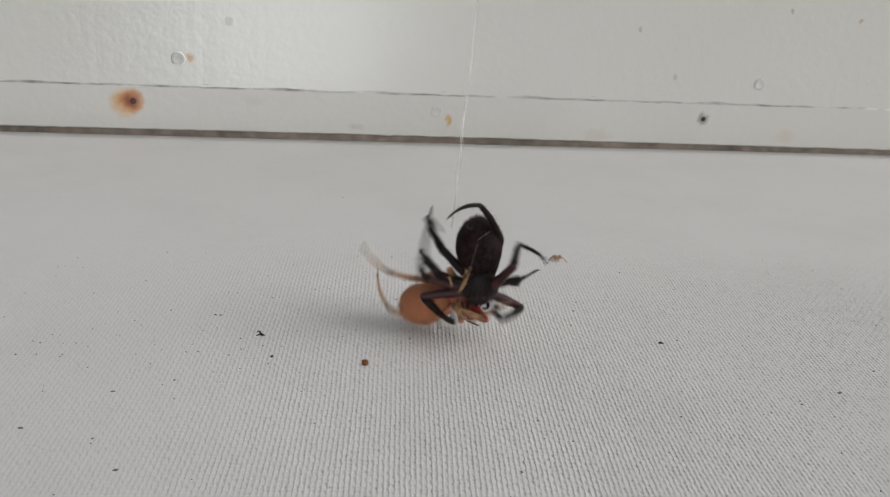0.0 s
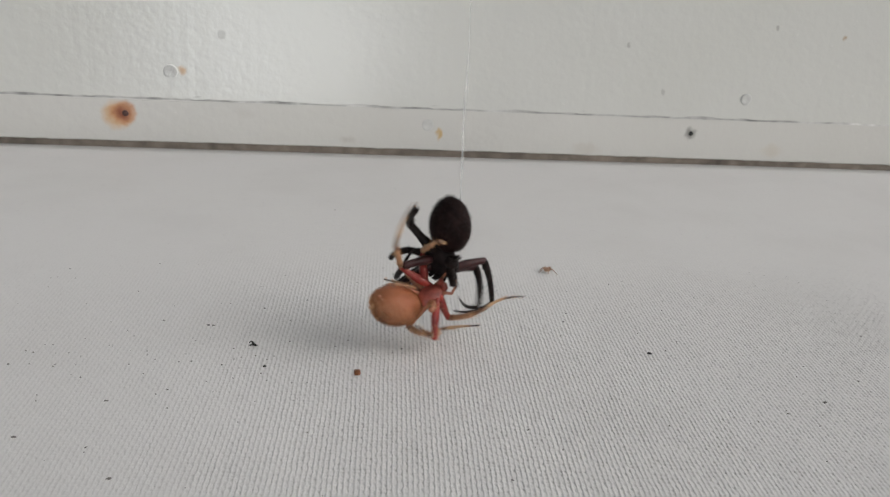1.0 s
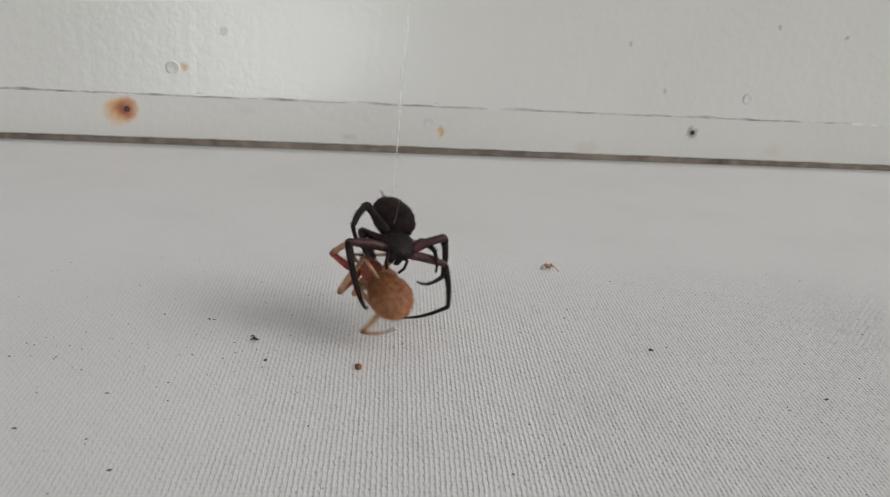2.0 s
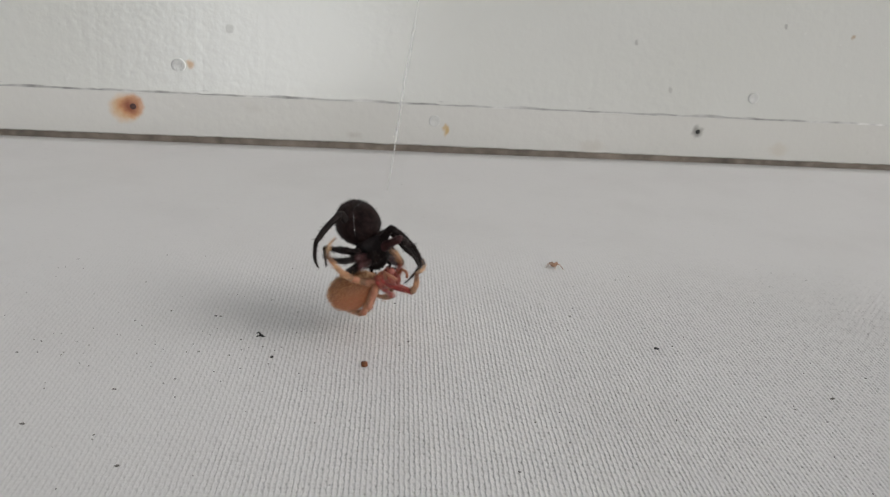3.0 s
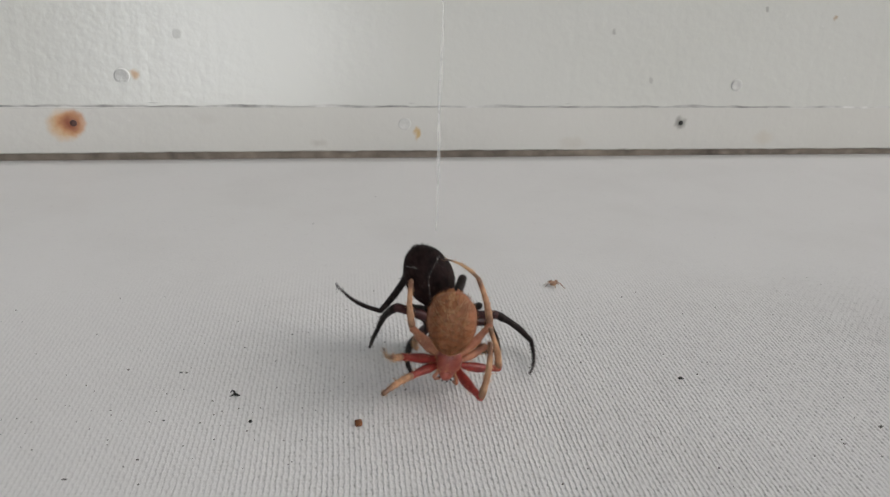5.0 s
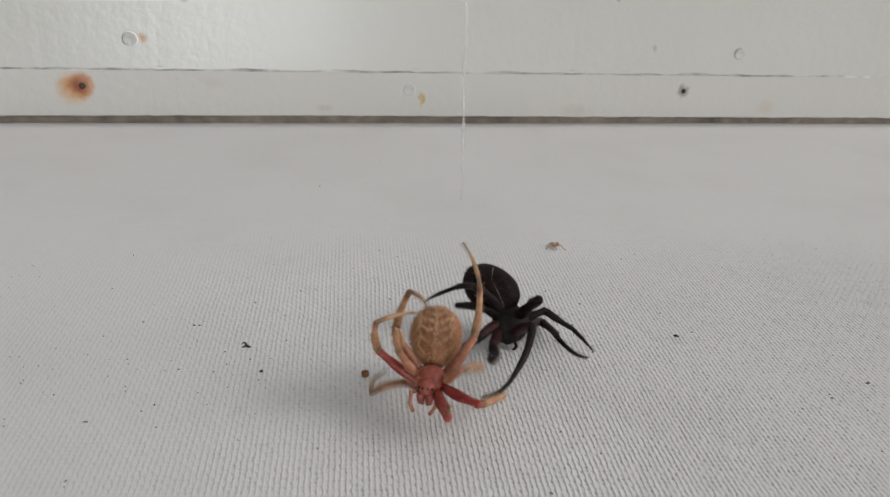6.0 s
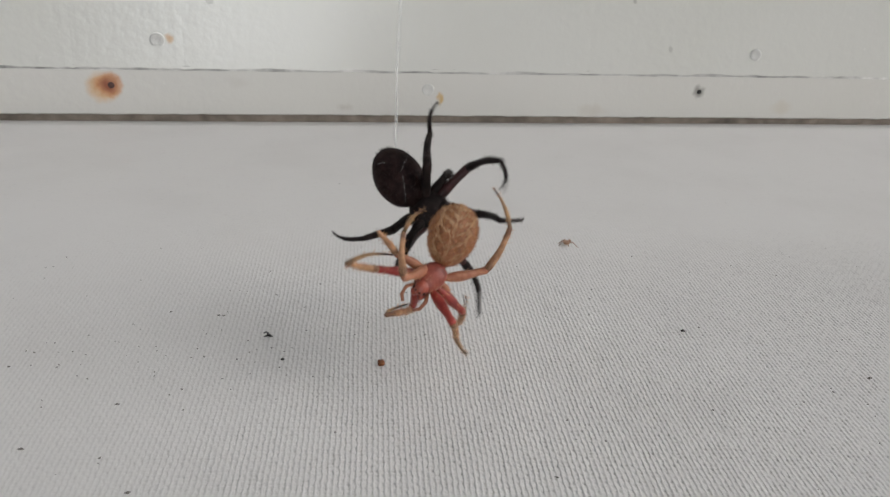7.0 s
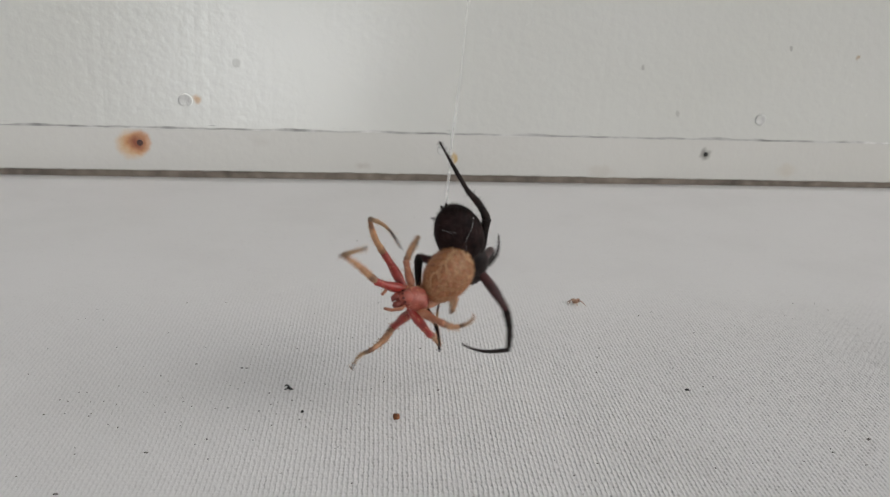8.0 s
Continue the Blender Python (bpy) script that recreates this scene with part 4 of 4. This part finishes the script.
    stance(black, 3.2, (0.55, 10.30, 1.24, -104, 12, -167), (149, -1),
           [(-137, 50, -23, -18, 136, 67), (-156, 23, -12, -17, 115, 35), (-165, 9, -5, -8, -176, -16), (-150, -45, 15, 22, -152, -43),
            (25, -35, -138, 16, 29, -32), (50, -45, -111, 25, 54, -42), (142, -36, -144, -25, 23, 3), (131, -33, 145, 47, -5, -33)])
    stance(orange, 3.2, (0.28, 9.87, 0.91, -89, 45, -138), (-157, -20),
           [(106, 85, -25, -20, -179, 47), (-163, 66, -5, -61, -142, 68), (-78, -49, 32, 11, -101, -44), (-156, -7, 174, 43, -14, -43),
            (36, -31, -169, 24, -1, -30), (138, -1, -47, -31, 123, 22), (75, -64, -49, 13, 96, -57), (-177, -18, 144, 45, -34, -44)])
    stance(black, 3.5, (0.80, 10.29, 1.15, -27, 48, -160), (173, -30),
           [(-77, 41, -39, -66, 90, -60), (-83, 35, 95, -77, 12, 45), (-161, -23, 22, 16, -159, -28), (-176, -6, 1, 7, -178, -18),
            (162, -54, -14, 46, 175, -50), (106, -44, -122, -26, 106, -45), (146, -23, 61, 38, 119, -41), (146, 25, 106, -49, 9, 39)])
    stance(orange, 3.5, (1.16, 10.15, 0.50, -11, 61, 61), (-123, -41),
           [(54, -23, -89, -14, -123, -40), (56, -14, -69, -10, 81, 49), (122, -42, 45, 41, -136, -40), (176, -48, 47, 25, -128, -24),
            (-34, -34, 111, 65, 53, 13), (22, -20, -142, 44, 36, -30), (-65, 20, -62, 63, 87, -6), (179, 16, -83, 6, -11, 28)])
    stance(black, 3.8, (0.76, 10.02, 1.29, 52, 56, -92), (-169, -19),
           [(-47, 34, 8, 9, 44, 25), (-113, -26, 17, 14, 27, 32), (-2, 45, 169, -33, -5, 34), (-122, -3, 44, 24, -143, -29),
            (168, -40, 42, 47, 168, -46), (160, -32, 168, -34, -149, -44), (174, -17, 160, -53, -10, 52), (167, -21, 167, -23, -4, 25)])
    stance(orange, 3.8, (1.19, 10.39, 0.82, -62, -38, 73), (-178, -7),
           [(-134, -18, 33, 6, -150, 1), (-7, -8, -164, -15, 20, 8), (-123, -33, 58, 29, -57, -66), (78, -76, 20, 10, 38, -46),
            (54, 24, 179, 27, 59, -10), (-115, 41, 172, 23, 44, -10), (79, -42, -10, 33, 100, -47), (130, -24, -166, -8, -157, 60)])
    stance(black, 4.0, (2.07, 11.51, 0.94, -76, 10, -151), (-136, -52),
           [(-31, -33, 72, 54, -91, -55), (-51, 3, 79, 40, -92, -45), (-118, 77, -2, -62, 162, 62), (-80, -45, -26, -53, -79, -42),
            (16, -63, -141, 35, 20, -56), (143, -6, -50, -16, 143, -8), (131, -58, -66, 9, 123, -62), (178, -46, 93, 11, -17, -51)])
    stance(orange, 4.0, (1.48, 10.31, 0.95, -110, 36, 171), (-167, -7),
           [(95, 77, 1, -71, 19, -22), (0, 19, 56, -78, 9, -15), (0, -45, 32, -66, 9, -27), (-142, 31, -160, -82, -175, 5),
            (130, 39, 12, -69, -163, 62), (104, -20, -16, -43, 48, -39), (76, -25, -27, -49, 46, -30), (163, 14, -169, -5, -143, 24)])
    stance(black, 4.2, (2.16, 10.80, 1.06, -86, -11, 171), (120, 6),
           [(-80, -46, -9, 68, 94, 47), (-42, -27, 71, 57, 95, 53), (-100, -50, 77, 28, -101, -45), (-150, -45, 27, 21, -151, -40),
            (25, -35, -152, 10, 25, -31), (50, -45, -127, 21, 51, -40), (98, -12, 36, 14, -142, -35), (119, 33, 59, -60, 36, 64)])
    stance(orange, 4.2, (1.59, 10.15, 0.49, -103, 32, -157), (-167, -35),
           [(125, 63, -47, -58, 122, 65), (-175, 76, -25, -15, -167, 30), (-73, -46, 36, 14, -98, -44), (-148, 29, -163, -17, 177, -9),
            (161, 16, -24, -24, 162, 10), (83, -52, -56, 11, 109, -39), (62, -64, -50, 18, 91, -59), (149, -23, -160, -15, -167, 22)])
    stance(black, 4.5, (1.57, 10.65, 1.02, -39, -12, 166), (166, -36),
           [(-107, -7, -86, -64, 34, 47), (-119, 4, -73, -51, 19, 29), (-121, -26, 72, 46, -119, -51), (-145, -34, 34, 45, -152, -51),
            (37, 32, -1, 48, -124, -76), (86, -2, 67, -71, 13, 43), (14, 38, -9, 8, 179, -36), (-172, -5, -2, 28, 179, -39)])
    stance(orange, 4.5, (1.67, 9.91, 0.69, -106, -19, 151), (158, -9),
           [(-114, 25, 35, -39, -154, 37), (-123, 8, 41, -38, -32, -36), (-139, -26, 80, -66, -12, 0), (-159, -43, 119, -20, 117, 25),
            (-58, 60, 41, -59, -150, 55), (179, 80, 120, 59, -41, -60), (82, 20, 115, -3, -107, 33), (99, 2, -143, 48, 169, 30)])
    stance(black, 4.7, (1.34, 10.84, 0.89, -58, -8, 169), (158, -53),
           [(-122, -17, -25, 71, -15, -74), (-124, 7, -65, -36, 21, 44), (-110, -60, 82, 63, -97, -66), (-122, -64, 60, 65, -124, -70),
            (50, -65, 10, 60, -10, 75), (81, 16, 9, -63, -50, 67), (45, -55, 15, -56, -166, 69), (116, -61, -18, 71, 165, -76)])
    stance(orange, 4.7, (1.55, 9.71, 0.90, -91, 0, 160), (175, 8),
           [(-94, 49, 44, -66, -13, -51), (-77, -23, 55, -59, -23, -47), (-124, -30, 78, -68, -17, -39), (-154, -27, 140, -9, 119, 43),
            (107, 59, 118, 62, -33, -59), (113, 67, -127, 47, 43, -49), (104, 2, 105, -25, -36, -34), (93, -46, 66, -50, -22, -49)])
    stance(black, 5.2, (1.56, 10.30, 0.88, -97, 5, 178), (149, 9),
           [(-50, -32, 166, 89, 113, 50), (-77, -10, -43, -9, 139, 75), (-98, 8, 74, -30, -97, 6), (-150, -45, 21, 21, -151, -42),
            (16, -31, 141, 70, -36, -70), (141, 29, 24, -37, 122, 61), (100, -50, -71, 26, 102, -46), (156, 25, 48, -33, 109, 60)])
    stance(orange, 5.2, (1.37, 9.56, 0.58, -100, -9, 159), (174, -11),
           [(-81, 44, -168, 24, 13, -36), (-77, -30, -158, 49, 21, -54), (-80, -57, 52, 2, -100, -48), (-112, -55, 160, -27, 125, 9),
            (115, 59, 147, 69, 16, -55), (113, 19, 147, 44, 33, -55), (82, -57, -44, 3, 103, -47), (87, -30, -165, 14, 15, -30)])
    stance(black, 5.8, (2.34, 9.74, 0.68, -28, -15, 167), (123, -10),
           [(-153, -40, 12, 2, 36, 22), (-140, -34, -14, 45, -15, 41), (-116, 10, -94, -47, 151, -18), (-156, -4, 27, 23, -155, -30),
            (11, 41, 11, 32, -168, -79), (22, -78, -1, 54, -177, -54), (113, -37, 41, 37, -145, -48), (93, 31, 121, -65, 26, 12)])
    stance(orange, 5.8, (1.17, 8.81, 0.68, -96, -26, 165), (161, 7),
           [(-75, 30, 168, 38, -68, -51), (-120, 46, 176, 56, -69, -55), (-56, -46, -101, -23, 25, -39), (-148, -20, 141, -47, 79, -47),
            (158, 61, 77, 62, -8, -58), (75, 4, 126, 47, 178, 43), (91, -10, -175, 19, 4, -31), (46, -43, 167, 18, -26, -46)])
    stance(black, 6.0, (2.32, 9.86, 0.46, -57, -21, -179), (123, -34),
           [(122, 78, 23, 30, 52, 31), (-117, -30, 19, 69, 5, 74), (-131, 7, -67, 26, -42, 38), (167, 68, -84, -74, 83, 71),
            (42, 49, 50, 62, -130, -62), (54, 38, 48, 44, -127, -50), (94, 19, 89, -69, -99, -27), (108, 22, 121, -83, 54, 28)])
    stance(orange, 6.0, (0.98, 8.37, 0.58, -8, 0, 158), (169, 8),
           [(-24, 11, 158, -28, -19, 34), (-59, 10, -156, -26, 142, -43), (-60, 54, -147, -25, 15, 33), (-139, 41, 175, 54, 78, 68),
            (148, -38, 24, 25, 177, -23), (101, 29, -12, 71, -143, -15), (78, 59, 7, 76, -169, -66), (118, 41, -91, 75, -32, 16)])
    stance(black, 6.2, (2.11, 9.60, 0.67, -60, -19, 163), (139, 1),
           [(-59, 77, 25, 54, 44, -55), (-109, -25, -33, 44, 39, 42), (-113, -10, -81, -21, -78, 34), (-150, -45, 37, 26, -148, -40),
            (31, 57, -156, -62, 34, 53), (1, 38, -180, -48, 1, 32), (106, -5, 78, -4, 44, 18), (137, -1, 66, 19, 32, 33)])
    stance(orange, 6.2, (0.63, 8.23, 0.51, 10, -5, 164), (-174, 51),
           [(-28, 1, 160, 0, -33, -1), (-113, -10, -146, -5, -25, 49), (-146, 22, 168, 45, -132, -79), (-141, 0, -32, 54, 160, -40),
            (167, -25, 11, 14, -173, -10), (66, 41, 27, 66, -55, 34), (122, -55, -146, 31, 101, -54), (128, 10, -92, 83, -31, 37)])
    stance(black, 6.5, (1.59, 8.83, 1.59, -62, -4, 170), (154, 45),
           [(-80, -52, -32, -50, 77, 27), (-111, -57, -18, 19, -7, 13), (-69, -41, -13, 12, 38, -3), (-164, 54, 146, -32, 90, 37),
            (60, -64, 67, 70, 56, -80), (-2, -57, 43, 78, 41, -81), (106, 49, -32, -72, 128, 66), (120, 50, 61, -57, 49, 29)])
    stance(orange, 6.5, (0.76, 8.42, 0.47, -96, 6, 174), (-176, 13),
           [(-174, 76, -52, -41, -157, 30), (-166, 58, 9, -62, -161, 54), (-179, -69, 179, -56, -3, 8), (-130, 9, 178, 15, 152, 32),
            (133, 35, -44, -46, 130, 28), (130, 13, -168, 21, 9, -36), (147, 1, 136, -51, -98, -17), (128, -57, -137, -41, 31, 3)])
    stance(black, 6.7, (1.29, 9.40, 1.74, -63, -28, 163), (131, 30),
           [(-100, -49, 5, 44, 40, -65), (-105, -52, -15, -6, 49, 54), (-100, -50, 89, 29, -98, -45), (172, 39, 138, -29, 72, 29),
            (-2, -65, 178, 43, -2, -60), (81, 49, 20, -53, 35, 58), (73, 43, 60, -41, 58, 1), (103, 61, 96, -76, 43, 60)])
    stance(orange, 6.7, (0.42, 8.65, 0.90, -125, -13, 154), (171, -45),
           [(-21, 14, 139, -38, -26, 12), (-46, 9, -156, 1, -23, -46), (-54, -59, 48, 26, -89, -57), (-137, -27, 169, -7, -5, -7),
            (163, 46, 15, 11, -166, -36), (85, -12, 171, 1, 178, 21), (142, -8, 1, -88, 15, 37), (136, 36, 180, -8, -144, -43)])
    stance(black, 7.0, (0.71, 9.96, 1.89, -14, 41, -112), (-136, 5),
           [(-20, -33, 52, 58, -48, -48), (-56, 26, 31, 63, -12, -78), (-67, 30, 86, 58, -91, -54), (-106, 66, -97, -23, -74, 87),
            (36, -22, 12, -63, 89, 50), (139, -67, 146, -83, -73, 63), (107, 24, 95, -46, -90, -15), (166, -59, 128, 40, -157, -47)])
    stance(orange, 7.0, (0.93, 8.90, 1.54, -40, -28, 146), (159, -12),
           [(-67, 30, -101, -81, -49, 67), (-101, -46, -16, -80, 156, 58), (-109, -72, 99, -23, -108, -48), (-145, -12, 170, 39, 122, -9),
            (-28, -61, 18, 57, -176, -60), (46, 27, 38, 52, -132, 34), (69, 32, 88, 49, -109, -61), (10, 45, 139, -14, -155, 66)])
    stance(black, 7.2, (0.91, 10.10, 2.19, -45, 11, -135), (152, 9),
           [(-64, -8, 57, 54, -67, -21), (-116, 45, -35, -57, -178, 47), (-137, 37, 101, 34, -86, -36), (164, 55, -118, -10, 124, 54),
            (48, -29, -4, -55, -156, 38), (92, -37, -50, -69, 72, 59), (100, -50, -88, 27, 101, -52), (88, -38, 170, -68, 108, 36)])
    stance(orange, 7.2, (0.92, 9.53, 1.26, -70, -49, 104), (137, -9),
           [(-39, -38, -116, 54, -150, 54), (-48, -50, 152, 40, -10, -44), (-70, -61, 53, 13, -95, -55), (172, -76, 125, -28, 102, 2),
            (-127, 57, 22, 13, 102, 57), (99, 50, 146, 25, -19, -33), (82, -52, -27, 12, 105, -48), (65, 4, 94, 9, -169, 14)])
    stance(black, 7.5, (0.91, 9.83, 2.19, -105, 32, -151), (-163, -29),
           [(-171, 63, 5, 12, 15, -41), (-37, -59, 137, 69, -38, -60), (-110, -65, 10, 30, -110, -63), (-129, -17, -145, -20, 139, 1),
            (-5, -36, 10, -42, -145, 35), (101, -60, 34, -72, -84, 60), (72, -48, -62, 12, 88, -46), (-89, -83, 22, -35, -132, 24)])
    stance(orange, 7.5, (0.28, 9.21, 1.88, -62, -53, 97), (-167, -8),
           [(-32, -23, -48, 53, -39, 32), (-22, -31, 139, 73, -2, -70), (-113, 8, 57, -72, -23, 75), (-95, -60, 53, -52, -108, 58),
            (-135, 65, 51, -25, 174, 30), (122, 19, -166, 63, 22, -57), (80, -52, -28, 14, 105, -48), (100, -38, 151, 35, -12, -41)])
    stance(black, 7.7, (1.15, 9.90, 2.04, -52, 11, -148), (163, -2),
           [(-96, -29, 33, 51, -37, -51), (-138, 29, -60, -1, 51, 19), (-100, -50, 90, 50, -97, -50), (-150, 25, 172, 47, 123, 32),
            (11, -18, -38, -24, 161, 5), (50, -45, -125, 21, 50, -46), (114, -26, -76, 6, 116, -29), (124, 8, 164, -67, 98, 33)])
    stance(orange, 7.7, (0.99, 9.58, 1.18, 58, -55, 90), (151, 37),
           [(-148, 28, -163, -28, -38, 0), (-151, -17, 41, -25, 40, 26), (-129, -56, 130, 26, -108, -56), (-1, 78, 126, 37, 32, -19),
            (33, -22, 22, 3, 144, -36), (92, -50, -156, 25, 67, -46), (121, -43, -146, 28, 98, -47), (117, 12, 87, -15, -134, -1)])
    stance(black, 8.0, (1.20, 9.79, 2.11, -105, 18, -164), (169, -17),
           [(-18, 52, 3, 4, 127, -2), (-56, -41, -11, -30, -174, 19), (-76, -56, 70, 60, -84, -58), (-157, -4, 158, 4, 168, -39),
            (127, -22, 72, 68, 100, 78), (-27, -75, -19, -15, 172, -3), (100, -50, -68, 27, 99, -51), (157, -72, -29, -12, 158, -6)])
    stance(orange, 8.0, (0.57, 9.11, 1.80, 20, -45, 105), (137, 15),
           [(-146, -22, -179, -41, 94, 20), (-133, -83, -34, 7, -149, -79), (-107, 45, -180, -17, 8, 80), (155, 13, -156, -54, 55, 44),
            (71, -4, 26, 41, -85, 39), (5, 8, 29, 11, -67, 72), (96, -10, 122, 16, -79, -56), (141, 15, 105, 17, -102, -48)])
    move_spider(black)
    move_spider(orange)
    walk(silk, [(t, pose(x * CM, y * CM, z * CM, 0, lean, 0)) for t, x, y, z, lean in (
        (0, 1.47, 10.30, 1.57, 1.6),
        (0.5, 1.34, 10.30, 1.67, -3.6),
        (1, 1.67, 10.30, 1.80, -2.0),
        (1.5, 0.62, 10.70, 2.20, 1.5),
        (2.8, 0.85, 10.30, 1.78, 0.0),
        (3, 0.52, 10.60, 2.05, 5.4),
        (3.5, 0.97, 10.30, 1.82, 1.4),
        (3.8, 0.86, 10.30, 1.80, 2.3),
        (4, 1.29, 10.30, 1.80, -1.7),
        (4.2, 1.49, 10.30, 2.03, -4.1),
        (4.5, 1.39, 10.30, 2.03, -1.7),
        (4.7, 1.21, 10.30, 2.02, -0.9),
        (5.8, 1.63, 10.30, 1.97, -4.8),
        (6, 1.57, 10.30, 1.87, -3.3),
        (6.5, 1.28, 10.30, 1.98, -1.9),
        (7, 0.46, 10.30, 1.97, -0.4),
        (7.5, 0.51, 10.30, 2.02, 0.1),
        (8, 0.88, 10.30, 2.07, 2.0),
    )])


motions()
